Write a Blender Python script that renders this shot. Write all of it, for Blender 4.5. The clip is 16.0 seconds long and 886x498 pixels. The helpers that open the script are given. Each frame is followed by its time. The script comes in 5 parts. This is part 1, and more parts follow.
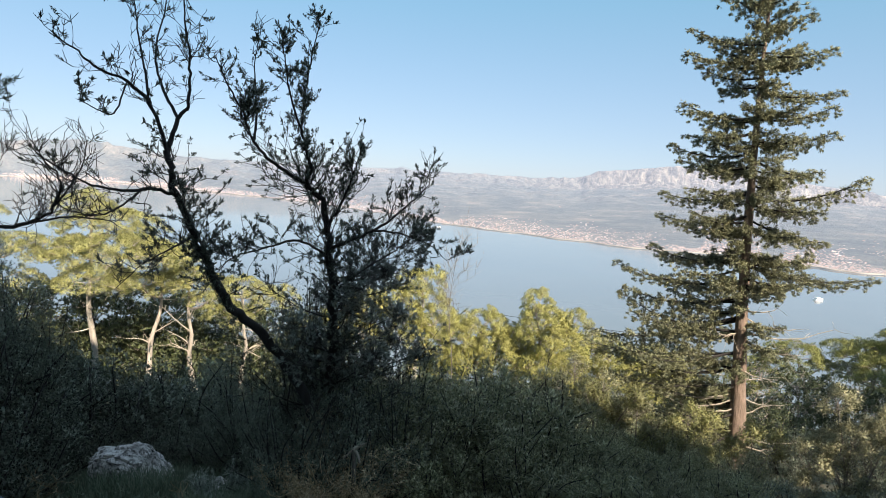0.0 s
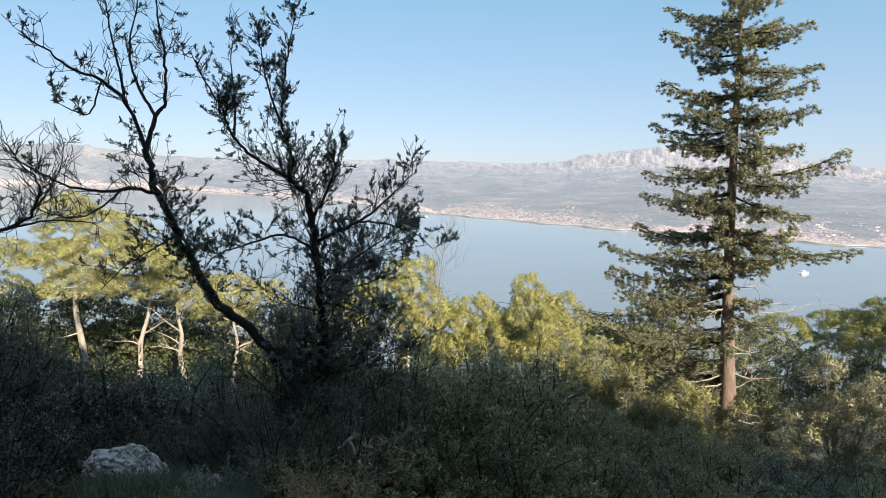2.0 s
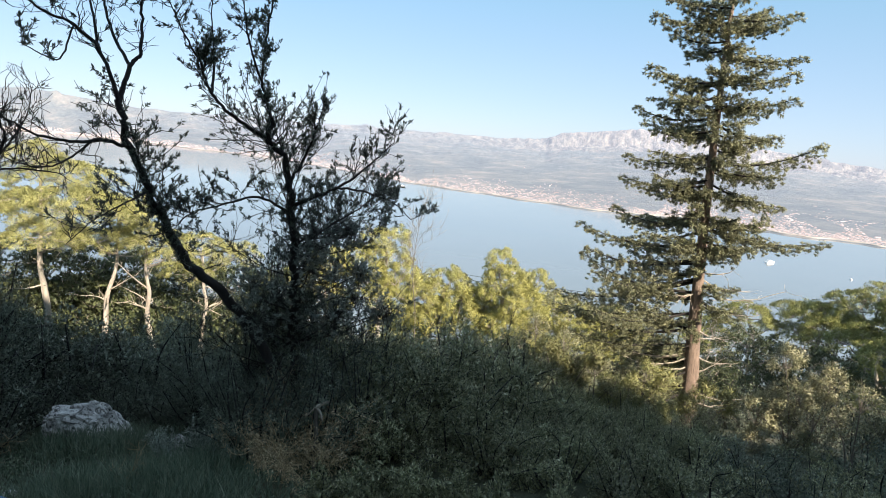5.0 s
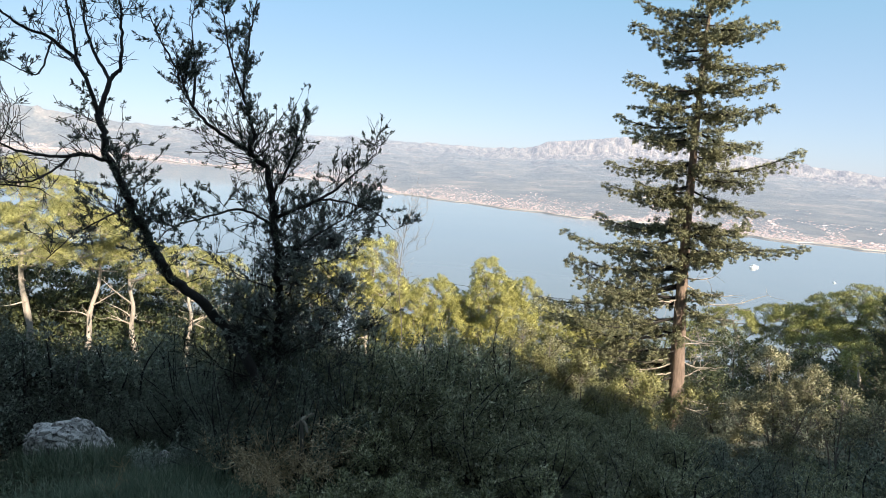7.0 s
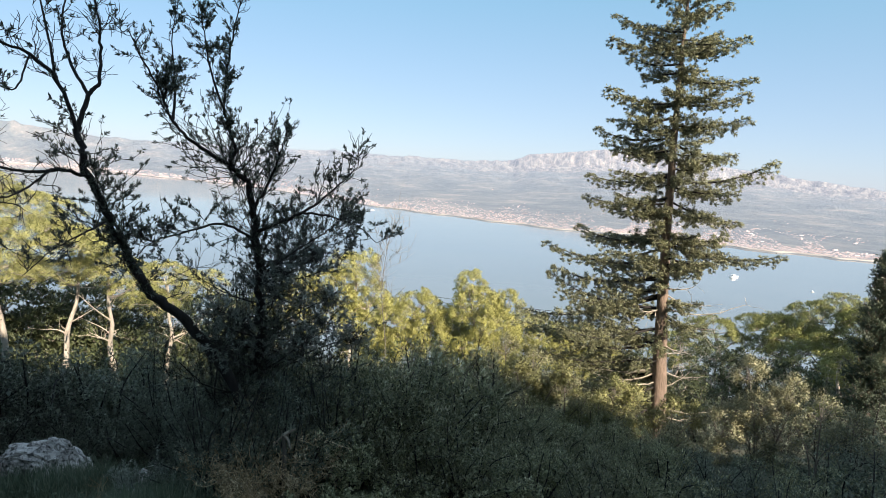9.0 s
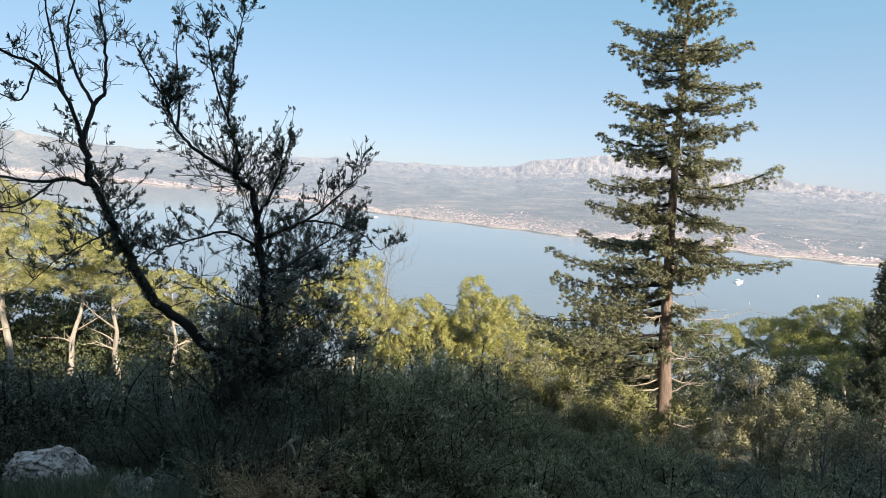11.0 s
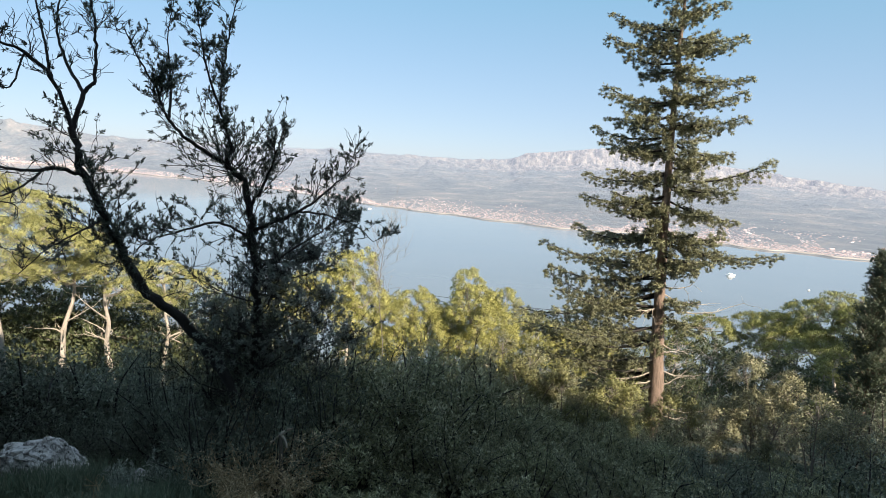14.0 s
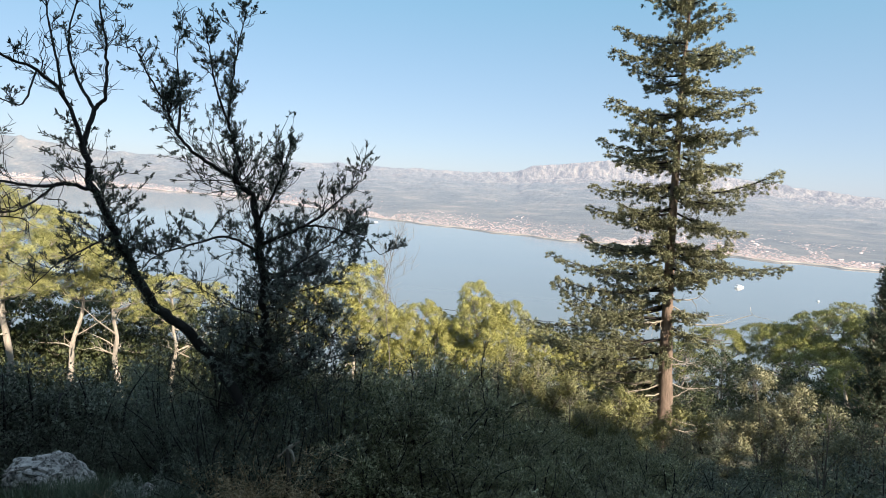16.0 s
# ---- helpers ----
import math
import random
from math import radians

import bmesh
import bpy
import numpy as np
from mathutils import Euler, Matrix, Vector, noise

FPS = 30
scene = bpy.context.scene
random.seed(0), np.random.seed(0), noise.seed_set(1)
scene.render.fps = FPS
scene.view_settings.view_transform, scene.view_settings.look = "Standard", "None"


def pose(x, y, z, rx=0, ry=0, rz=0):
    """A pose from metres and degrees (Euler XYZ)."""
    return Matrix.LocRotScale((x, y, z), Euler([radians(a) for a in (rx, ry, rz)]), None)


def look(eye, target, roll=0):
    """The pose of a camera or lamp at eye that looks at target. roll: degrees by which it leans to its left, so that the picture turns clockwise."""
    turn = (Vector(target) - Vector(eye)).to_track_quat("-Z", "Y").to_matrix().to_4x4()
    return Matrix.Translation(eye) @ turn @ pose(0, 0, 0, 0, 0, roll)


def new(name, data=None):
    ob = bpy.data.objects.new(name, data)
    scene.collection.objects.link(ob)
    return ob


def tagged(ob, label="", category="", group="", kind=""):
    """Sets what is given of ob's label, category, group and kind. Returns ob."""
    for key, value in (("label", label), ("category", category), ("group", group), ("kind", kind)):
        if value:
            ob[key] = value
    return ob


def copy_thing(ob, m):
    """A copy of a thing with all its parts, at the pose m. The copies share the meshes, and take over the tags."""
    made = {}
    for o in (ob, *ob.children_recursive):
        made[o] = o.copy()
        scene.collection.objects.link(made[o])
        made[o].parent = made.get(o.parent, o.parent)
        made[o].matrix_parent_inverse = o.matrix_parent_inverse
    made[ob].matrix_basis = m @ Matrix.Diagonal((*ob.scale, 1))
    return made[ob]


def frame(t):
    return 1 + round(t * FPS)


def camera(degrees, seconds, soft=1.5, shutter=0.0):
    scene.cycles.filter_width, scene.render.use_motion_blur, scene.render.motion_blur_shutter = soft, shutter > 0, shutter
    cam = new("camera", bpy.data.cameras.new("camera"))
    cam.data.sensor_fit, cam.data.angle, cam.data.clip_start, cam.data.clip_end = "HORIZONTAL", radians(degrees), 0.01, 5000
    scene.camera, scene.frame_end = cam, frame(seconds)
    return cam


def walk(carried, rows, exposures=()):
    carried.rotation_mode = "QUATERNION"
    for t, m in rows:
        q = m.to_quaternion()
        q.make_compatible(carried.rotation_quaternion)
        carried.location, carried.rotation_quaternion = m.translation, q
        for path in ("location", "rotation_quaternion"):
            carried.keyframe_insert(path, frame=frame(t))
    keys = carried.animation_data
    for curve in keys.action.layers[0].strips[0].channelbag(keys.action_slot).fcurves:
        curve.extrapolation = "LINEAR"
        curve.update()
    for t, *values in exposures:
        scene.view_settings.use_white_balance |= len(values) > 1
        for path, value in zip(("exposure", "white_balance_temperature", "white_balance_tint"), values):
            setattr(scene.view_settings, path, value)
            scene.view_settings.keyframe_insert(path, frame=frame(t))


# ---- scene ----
cam = camera(69.98, 16.0, soft=0.6)


def held(x, y, z, yaw, pitch, roll):
    return pose(x, y, z) @ pose(0, 0, 0, 0, 0, yaw) @ pose(0, 0, 0, 90 + pitch) @ pose(0, 0, 0, 0, 0, roll)


# seconds, place in metres (the eye at the start is the origin), yaw, pitch, roll
PATH = [
    (0, -0.000, -0.000, 0.000, -0.00, -5.50, 3.30),
    (0.5, 0.005, -0.007, 0.001, -0.98, -6.39, 3.11),
    (1, 0.009, -0.005, -0.003, -1.45, -5.80, 2.90),
    (1.5, 0.023, -0.020, -0.015, -2.24, -6.12, 1.60),
    (2, 0.034, -0.006, -0.017, -1.07, -6.43, 1.01),
    (2.5, 0.044, 0.019, 0.019, 4.53, -6.98, 4.20),
    (3, 0.086, 0.022, -0.000, 9.93, -8.76, 2.59),
    (3.5, 0.046, 0.042, -0.010, 8.17, -8.59, 3.07),
    (4, -0.013, 0.061, -0.012, 2.58, -8.61, 3.33),
    (4.5, -0.012, 0.074, -0.010, -2.49, -9.08, 5.10),
    (7, 0.040, 0.034, -0.010, -4.62, -7.96, 3.71),
    (7.5, 0.044, 0.033, -0.011, -4.89, -8.02, 3.65),
    (8, 0.041, 0.029, -0.012, -5.71, -7.72, 3.92),
    (8.5, 0.052, 0.019, -0.011, -6.11, -7.17, 3.42),
    (11, 0.051, -0.007, -0.002, -5.72, -6.14, 3.02),
    (11.5, 0.057, 0.014, -0.009, -5.25, -6.52, 2.89),
    (12, 0.066, 0.021, -0.008, -5.61, -6.70, 3.34),
    (12.5, 0.062, 0.019, -0.014, -6.63, -6.75, 3.44),
    (13, 0.063, 0.023, -0.011, -6.47, -6.93, 3.59),
    (13.5, 0.062, 0.027, -0.013, -6.08, -6.80, 3.39),
    (14, 0.060, 0.021, -0.008, -6.31, -6.81, 3.40),
    (14.5, 0.058, 0.021, -0.007, -5.84, -6.67, 3.38),
    (15, 0.058, 0.012, -0.010, -6.18, -6.55, 3.18),
    (15.5, 0.056, 0.006, -0.008, -5.98, -5.95, 3.27),
    (16, 0.054, 0.002, -0.009, -5.65, -5.67, 3.02),
]
# the camera opens a little while it looks down into the shade
STOPS = [(0.0, 1.27), (2.5, 1.29), (3.5, 1.46), (4.5, 1.46), (7.0, 1.4), (8.5, 1.37), (11.0, 1.28), (16.0, 1.28)]
walk(cam, [(r[0], held(*r[1:])) for r in PATH], STOPS)

# ---- world, sun, exposure ----
SUN_AZ, SUN_EL = 152.0, 32.0          # degrees clockwise from +y, degrees up
scene.view_settings.exposure = 1.3
world = bpy.data.worlds.new("world")
scene.world = world
world.use_nodes = True
wn = world.node_tree
sky = wn.nodes.new("ShaderNodeTexSky")
sky.sky_type = "NISHITA"
sky.sun_disc = False
sky.sun_elevation = radians(SUN_EL)
sky.sun_rotation = radians(SUN_AZ)
sky.altitude = 100
sky.air_density = 0.9
sky.dust_density = 0.4
sky.ozone_density = 3.0
haze = wn.nodes.new("ShaderNodeMix")      # thin even haze over the blue
haze.data_type = "RGBA"
haze.inputs[0].default_value = 0.76
wn.links.new(sky.outputs[0], haze.inputs[6])
wt = wn.nodes.new("ShaderNodeTexCoord")       # pale lilac low down, clearer blue above
wz = wn.nodes.new("ShaderNodeSeparateXYZ")
wr = wn.nodes.new("ShaderNodeValToRGB")
wn.links.new(wt.outputs["Generated"], wz.inputs[0])
wn.links.new(wz.outputs[2], wr.inputs[0])
# the two upper stops, out of view, are brightened to fill the shade
for _k, (_p, _c) in enumerate(((0.0, (2.2, 2.46, 3.2)), (0.06, (2.02, 2.47, 3.2)), (0.30, (1.12, 2.33, 3.12)), (0.48, (1.85, 2.95, 3.85)), (0.9, (2.4, 3.2, 3.95)))):
    _e = wr.color_ramp.elements[_k] if _k < 2 else wr.color_ramp.elements.new(_p)
    _e.position, _e.color = _p, tuple(v * 0.25 for v in _c) + (1,)
ws = wn.nodes.new("ShaderNodeVectorMath")
ws.operation = "SCALE"
ws.inputs["Scale"].default_value = 4.0
wn.links.new(wr.outputs[0], ws.inputs[0])
wn.links.new(ws.outputs[0], haze.inputs[7])
wn.links.new(haze.outputs[2], wn.nodes["Background"].inputs[0])
wn.nodes["Background"].inputs[1].default_value = 0.093
sun = new("sun", bpy.data.lights.new("sun", "SUN"))
sun.data.energy = 4.4
sun.data.angle = radians(0.53)
sun.data.color = (1.0, 0.88, 0.72)
_sx, _sy = math.sin(radians(SUN_AZ)), math.cos(radians(SUN_AZ))
_ce, _se = math.cos(radians(SUN_EL)), math.sin(radians(SUN_EL))
sun.matrix_world = look((_sx * _ce * 60, _sy * _ce * 60, _se * 60), (0, 0, 0))

SEA = -80.0
RNG = np.random.default_rng(7)


# ---- materials ----
def material(name, rough=0.7, metal=0.0):
    m = bpy.data.materials.new(name)
    m.use_nodes = True
    b = m.node_tree.nodes["Principled BSDF"]
    b.inputs["Roughness"].default_value = rough
    b.inputs["Metallic"].default_value = metal
    return m, m.node_tree, b


def noise_node(nt, scale, detail=6, rough=0.6, coords="Object", warp=0.0):
    tc = nt.nodes.new("ShaderNodeTexCoord")
    n = nt.nodes.new("ShaderNodeTexNoise")
    n.inputs["Scale"].default_value = scale
    n.inputs["Detail"].default_value = detail
    n.inputs["Roughness"].default_value = rough
    n.inputs["Distortion"].default_value = warp
    nt.links.new(tc.outputs[coords], n.inputs["Vector"])
    return n


def ramp(nt, source, stops):
    r = nt.nodes.new("ShaderNodeValToRGB")
    e = r.color_ramp.elements
    while len(e) < len(stops):
        e.new(0.5)
    for k, (p, c) in zip(e, stops):
        k.position, k.color = p, (*c, 1)
    nt.links.new(source, r.inputs[0])
    return r


def blend(nt, fac, a, b, mode="MIX"):
    n = nt.nodes.new("ShaderNodeMix")
    n.data_type, n.blend_type = "RGBA", mode
    for sock, v in ((n.inputs[0], fac), (n.inputs[6], a), (n.inputs[7], b)):
        if hasattr(v, "is_linked"):
            nt.links.new(v, sock)
        elif isinstance(v, (int, float)):
            sock.default_value = v
        else:
            sock.default_value = (*v, 1)
    return n.outputs[2]


def bumped(nt, bsdf, height, strength=0.4, dist=0.02):
    b = nt.nodes.new("ShaderNodeBump")
    b.inputs["Strength"].default_value = strength
    b.inputs["Distance"].default_value = dist
    nt.links.new(height, b.inputs["Height"])
    nt.links.new(b.outputs[0], bsdf.inputs["Normal"])


def leaf_material(name, dark, mid, light, rough=0.5, through_light=0.25, spread=0.35, sun_fleck=None):
    m, nt, b = material(name, rough)
    geo = nt.nodes.new("ShaderNodeNewGeometry")
    info = nt.nodes.new("ShaderNodeObjectInfo")
    col = ramp(nt, geo.outputs["Random Per Island"], [(0.0, dark), (0.55, mid), (1.0, light)] if sun_fleck is None else [(0.0, dark), (0.58, mid), (0.9, light), (0.96, sun_fleck)]).outputs[0]
    patch = noise_node(nt, 0.9, 3)
    tint = ramp(nt, patch.outputs[0], [(0.35, tuple(c * 0.8 for c in mid)), (0.65, tuple(min(1, c * 1.25) for c in mid))]).outputs[0]
    col = blend(nt, 0.25, col, tint)
    hue = nt.nodes.new("ShaderNodeHueSaturation")
    mr = nt.nodes.new("ShaderNodeMapRange")
    mr.inputs[3].default_value, mr.inputs[4].default_value = 1 - spread, 1 + spread
    nt.links.new(info.outputs["Random"], mr.inputs[0])
    nt.links.new(mr.outputs[0], hue.inputs["Value"])
    nt.links.new(col, hue.inputs["Color"])
    nt.links.new(hue.outputs[0], b.inputs["Base Color"])
    tr = nt.nodes.new("ShaderNodeBsdfTranslucent")
    nt.links.new(hue.outputs[0], tr.inputs["Color"])
    mx = nt.nodes.new("ShaderNodeMixShader")
    mx.inputs[0].default_value = through_light
    nt.links.new(b.outputs[0], mx.inputs[1])
    nt.links.new(tr.outputs[0], mx.inputs[2])
    nt.links.new(mx.outputs[0], nt.nodes["Material Output"].inputs[0])
    return m


def bark_material(name, dark, light, scale=9.0):
    m, nt, b = material(name, 0.9)
    n = noise_node(nt, scale, 8, 0.7, warp=0.6)
    st = nt.nodes.new("ShaderNodeMapping")
    st.inputs["Scale"].default_value = (1.5, 1.5, 0.3)
    nt.links.new(n.inputs["Vector"].links[0].from_socket, st.inputs["Vector"])
    nt.links.new(st.outputs[0], n.inputs["Vector"])
    n2 = noise_node(nt, scale * 0.15, 3)
    c = ramp(nt, n.outputs[0], [(0.3, dark), (0.7, light)]).outputs[0]
    c2 = ramp(nt, n2.outputs[0], [(0.35, tuple(0.7 * v for v in light)), (0.7, light)]).outputs[0]
    nt.links.new(blend(nt, 0.35, c, c2), b.inputs["Base Color"])
    bumped(nt, b, n.outputs[0], 0.8, 0.03)
    return m


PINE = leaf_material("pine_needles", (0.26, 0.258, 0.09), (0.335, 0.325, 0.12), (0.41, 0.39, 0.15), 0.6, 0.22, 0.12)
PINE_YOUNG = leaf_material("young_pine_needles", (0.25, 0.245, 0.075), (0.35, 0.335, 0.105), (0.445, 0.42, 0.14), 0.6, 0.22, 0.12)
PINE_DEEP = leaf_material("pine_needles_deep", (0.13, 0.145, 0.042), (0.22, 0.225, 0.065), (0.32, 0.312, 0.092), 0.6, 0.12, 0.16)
# the pine needles again, much darker: shade put into the colour
PINE_SHADE = leaf_material("shaded_pine_needles", (0.04, 0.05, 0.022), (0.075, 0.088, 0.034), (0.12, 0.13, 0.045), 0.6, 0.1, 0.2)
FIR = leaf_material("fir_needles", (0.14, 0.147, 0.082), (0.205, 0.206, 0.112), (0.275, 0.266, 0.145), 0.65, 0.1, 0.16)
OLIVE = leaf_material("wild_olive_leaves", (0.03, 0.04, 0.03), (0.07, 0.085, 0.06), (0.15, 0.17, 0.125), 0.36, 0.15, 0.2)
# lighter copy of the olive leaves, standing for skylight on the low sprays
OLIVE_LIT = leaf_material("olive_leaves_lit", (0.08, 0.098, 0.085), (0.29, 0.325, 0.275), (0.52, 0.56, 0.50), 0.4, 0.25, 0.3)
# the last, very light tone paints sun flecks on scattered leaves
SHRUB = leaf_material("shrub_leaves", (0.048, 0.058, 0.032), (0.31, 0.32, 0.172), (0.55, 0.54, 0.335), 0.36, 0.28, 0.3, (0.78, 0.76, 0.55))
SHRUB_PALE = leaf_material("pale_shrub_leaves", (0.16, 0.162, 0.088), (0.29, 0.28, 0.16), (0.43, 0.405, 0.245), 0.5, 0.15, 0.15)
SUNNY_BOUGHS = leaf_material("sunny_bough_leaves", (0.11, 0.115, 0.04), (0.235, 0.232, 0.09), (0.36, 0.345, 0.15), 0.5, 0.15, 0.2)
# dry twig tones, raised in place of a sun fleck on the brush
DRY = leaf_material("dry_twigs", (0.22, 0.165, 0.09), (0.50, 0.385, 0.225), (0.90, 0.73, 0.50), 0.6, 0.15, 0.2)
GRASS = leaf_material("grass_blades", (0.07, 0.095, 0.06), (0.14, 0.18, 0.118), (0.32, 0.345, 0.245), 0.5, 0.25, 0.2)
# darker copy of the shrub leaves for the left, shade put into the colour
SHADED_LEAF = leaf_material("shaded_shrub_leaves", (0.06, 0.07, 0.05), (0.158, 0.182, 0.13), (0.29, 0.325, 0.24), 0.5, 0.2, 0.3)
SCRUB = leaf_material("slope_scrub_leaves", (0.03, 0.042, 0.022), (0.075, 0.092, 0.042), (0.18, 0.185, 0.08), 0.5, 0.15, 0.25)
WEED = leaf_material("weed_leaves", (0.05, 0.08, 0.045), (0.13, 0.17, 0.10), (0.32, 0.36, 0.24), 0.45, 0.25, 0.1)
SILVER = leaf_material("silver_leaves", (0.22, 0.25, 0.20), (0.38, 0.42, 0.35), (0.55, 0.58, 0.50), 0.5, 0.15, 0.1)
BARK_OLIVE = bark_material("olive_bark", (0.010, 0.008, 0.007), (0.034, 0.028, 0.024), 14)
BARK_PINE = bark_material("pine_bark", (0.11, 0.088, 0.07), (0.52, 0.45, 0.375), 7)
BARK_FIR = bark_material("fir_bark", (0.034, 0.024, 0.019), (0.30, 0.215, 0.165), 13)
TWIG = bark_material("bare_twigs", (0.10, 0.085, 0.07), (0.22, 0.19, 0.16), 12)
DEADWOOD = bark_material("dead_wood", (0.30, 0.25, 0.20), (0.55, 0.47, 0.38), 12)


def make_ground():
    m, nt, b = material("hillside_soil", 0.95)
    n = noise_node(nt, 0.9, 8, 0.65)
    f = noise_node(nt, 14, 8, 0.7)
    c = ramp(nt, n.outputs[0], [(0.3, (0.025, 0.035, 0.014)), (0.5, (0.05, 0.06, 0.025)), (0.75, (0.12, 0.095, 0.06))]).outputs[0]
    c2 = ramp(nt, f.outputs[0], [(0.35, (0.02, 0.022, 0.01)), (0.75, (0.13, 0.115, 0.075))]).outputs[0]
    nt.links.new(blend(nt, 0.45, c, c2), b.inputs["Base Color"])
    bumped(nt, b, f.outputs[0], 0.8, 0.06)
    return m


def make_rock():
    m, nt, b = material("limestone", 0.9)
    n = noise_node(nt, 2.2, 8, 0.6)
    f = noise_node(nt, 11, 8, 0.75, warp=0.8)
    c = ramp(nt, n.outputs[0], [(0.25, (0.34, 0.32, 0.31)), (0.5, (0.66, 0.62, 0.59)), (0.75, (0.80, 0.76, 0.72))]).outputs[0]
    s = ramp(nt, f.outputs[0], [(0.43, (0.05, 0.05, 0.045)), (0.49, (1, 1, 1))]).outputs[0]
    pits = nt.nodes.new("ShaderNodeTexVoronoi")
    pits.inputs["Scale"].default_value = 13.0
    nt.links.new(blend(nt, 0.12, f.inputs["Vector"].links[0].from_socket, f.outputs["Color"]), pits.inputs["Vector"])
    spots = ramp(nt, pits.outputs["Distance"], [(0.15, (0.03, 0.03, 0.03)), (0.24, (1, 1, 1))]).outputs[0]
    base = blend(nt, 0.7, c, s, "MULTIPLY")
    nt.links.new(blend(nt, 0.85, base, spots, "MULTIPLY"), b.inputs["Base Color"])
    bumped(nt, b, blend(nt, 0.5, f.outputs[0], spots), 0.9, 0.06)
    return m


def make_water():
    m, nt, b = material("sea_water", 0.07)
    b.inputs["IOR"].default_value = 1.333
    big = noise_node(nt, 0.004, 5, 0.6, warp=0.8)
    c = ramp(nt, big.outputs[0], [(0.3, (0.165, 0.183, 0.192)), (0.7, (0.19, 0.207, 0.214))]).outputs[0]
    nt.links.new(c, b.inputs["Base Color"])
    w = noise_node(nt, 0.35, 5, 0.6)
    bumped(nt, b, w.outputs[0], 0.04, 0.4)
    return m


def make_hills():
    m, nt, b = material("far_hills", 1.0)
    at = nt.nodes.new("ShaderNodeAttribute")
    at.attribute_name = "rise"
    geo = nt.nodes.new("ShaderNodeNewGeometry")
    sep = nt.nodes.new("ShaderNodeSeparateXYZ")
    nt.links.new(geo.outputs["Normal"], sep.inputs[0])
    n = noise_node(nt, 0.006, 9, 0.62)
    f = noise_node(nt, 0.035, 7, 0.7)
    turn = nt.nodes.new("ShaderNodeAttribute")
    turn.attribute_name = "bearing"
    across = nt.nodes.new("ShaderNodeCombineXYZ")
    nt.links.new(turn.outputs["Fac"], across.inputs[0])
    slant = nt.nodes.new("ShaderNodeMath")
    slant.operation = "MULTIPLY"
    slant.inputs[1].default_value = 9.0
    nt.links.new(at.outputs["Fac"], slant.inputs[0])
    nt.links.new(slant.outputs[0], across.inputs[1])
    gully = noise_node(nt, 2.6, 8, 0.66, warp=0.5)
    nt.links.new(across.outputs[0], gully.inputs["Vector"])
    # blue-grey slope tones, with some of the haze put into the colour
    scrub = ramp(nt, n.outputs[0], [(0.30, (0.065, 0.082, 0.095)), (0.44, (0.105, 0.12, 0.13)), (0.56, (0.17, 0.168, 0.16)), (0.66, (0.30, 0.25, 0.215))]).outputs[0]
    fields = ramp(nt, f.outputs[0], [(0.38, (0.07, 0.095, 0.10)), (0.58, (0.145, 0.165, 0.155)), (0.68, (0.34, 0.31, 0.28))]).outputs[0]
    low = blend(nt, 0.4, scrub, fields)
    face = ramp(nt, gully.outputs[0], [(0.36, (0.06, 0.07, 0.08)), (0.46, (0.12, 0.12, 0.12)), (0.55, (0.25, 0.22, 0.19)), (0.66, (0.37, 0.33, 0.28))]).outputs[0]
    grain = ramp(nt, f.outputs[0], [(0.36, (0.08, 0.08, 0.08)), (0.66, (0.25, 0.22, 0.19))]).outputs[0]
    rock = blend(nt, 0.3, face, grain)
    mask = nt.nodes.new("ShaderNodeMath")
    mask.operation = "MULTIPLY_ADD"
    nt.links.new(n.outputs[0], mask.inputs[0])
    mask.inputs[1].default_value = 0.25
    nt.links.new(at.outputs["Fac"], mask.inputs[2])
    bare = nt.nodes.new("ShaderNodeAttribute")
    bare.attribute_name = "bare"
    cut = nt.nodes.new("ShaderNodeMath")
    cut.operation = "MULTIPLY"
    k = ramp(nt, mask.outputs[0], [(0.84, (0, 0, 0)), (0.93, (1, 1, 1))]).outputs[0]
    nt.links.new(k, cut.inputs[0])
    nt.links.new(bare.outputs["Fac"], cut.inputs[1])
    nt.links.new(blend(nt, cut.outputs[0], low, rock), b.inputs["Base Color"])
    # haze of the distance, painted as a bluish emission
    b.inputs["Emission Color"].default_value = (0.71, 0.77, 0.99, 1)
    haze_emission = nt.nodes.new("ShaderNodeAttribute")
    haze_emission.attribute_name = "haze_emission"
    nt.links.new(haze_emission.outputs["Fac"], b.inputs["Emission Strength"])
    bumped(nt, b, f.outputs[0], 1.0, 22.0)
    return m


def make_plain(name, c1, c2, scale, rough, metal=0.0, bump=0.1):
    m, nt, b = material(name, rough, metal)
    n = noise_node(nt, scale, 7, 0.65)
    nt.links.new(ramp(nt, n.outputs[0], [(0.35, c1), (0.65, c2)]).outputs[0], b.inputs["Base Color"])
    bumped(nt, b, n.outputs[0], bump, 0.01)
    return m


def island_colours(name, stops, haze_glow=0.0):
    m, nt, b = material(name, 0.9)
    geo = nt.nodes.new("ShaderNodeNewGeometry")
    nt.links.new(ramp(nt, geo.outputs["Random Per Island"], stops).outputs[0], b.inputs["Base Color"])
    # faint bluish emission paints the haze over distant walls and roofs
    if haze_glow:
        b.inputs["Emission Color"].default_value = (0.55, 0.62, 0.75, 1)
        b.inputs["Emission Strength"].default_value = haze_glow
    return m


GROUND = make_ground()
ROCK = make_rock()
WATER = make_water()
HILLS = make_hills()
# unseen wall and floor, darkened so the rail's near side reflects dark
PLASTER = make_plain("plaster", (0.15, 0.14, 0.13), (0.21, 0.20, 0.185), 3, 0.9)
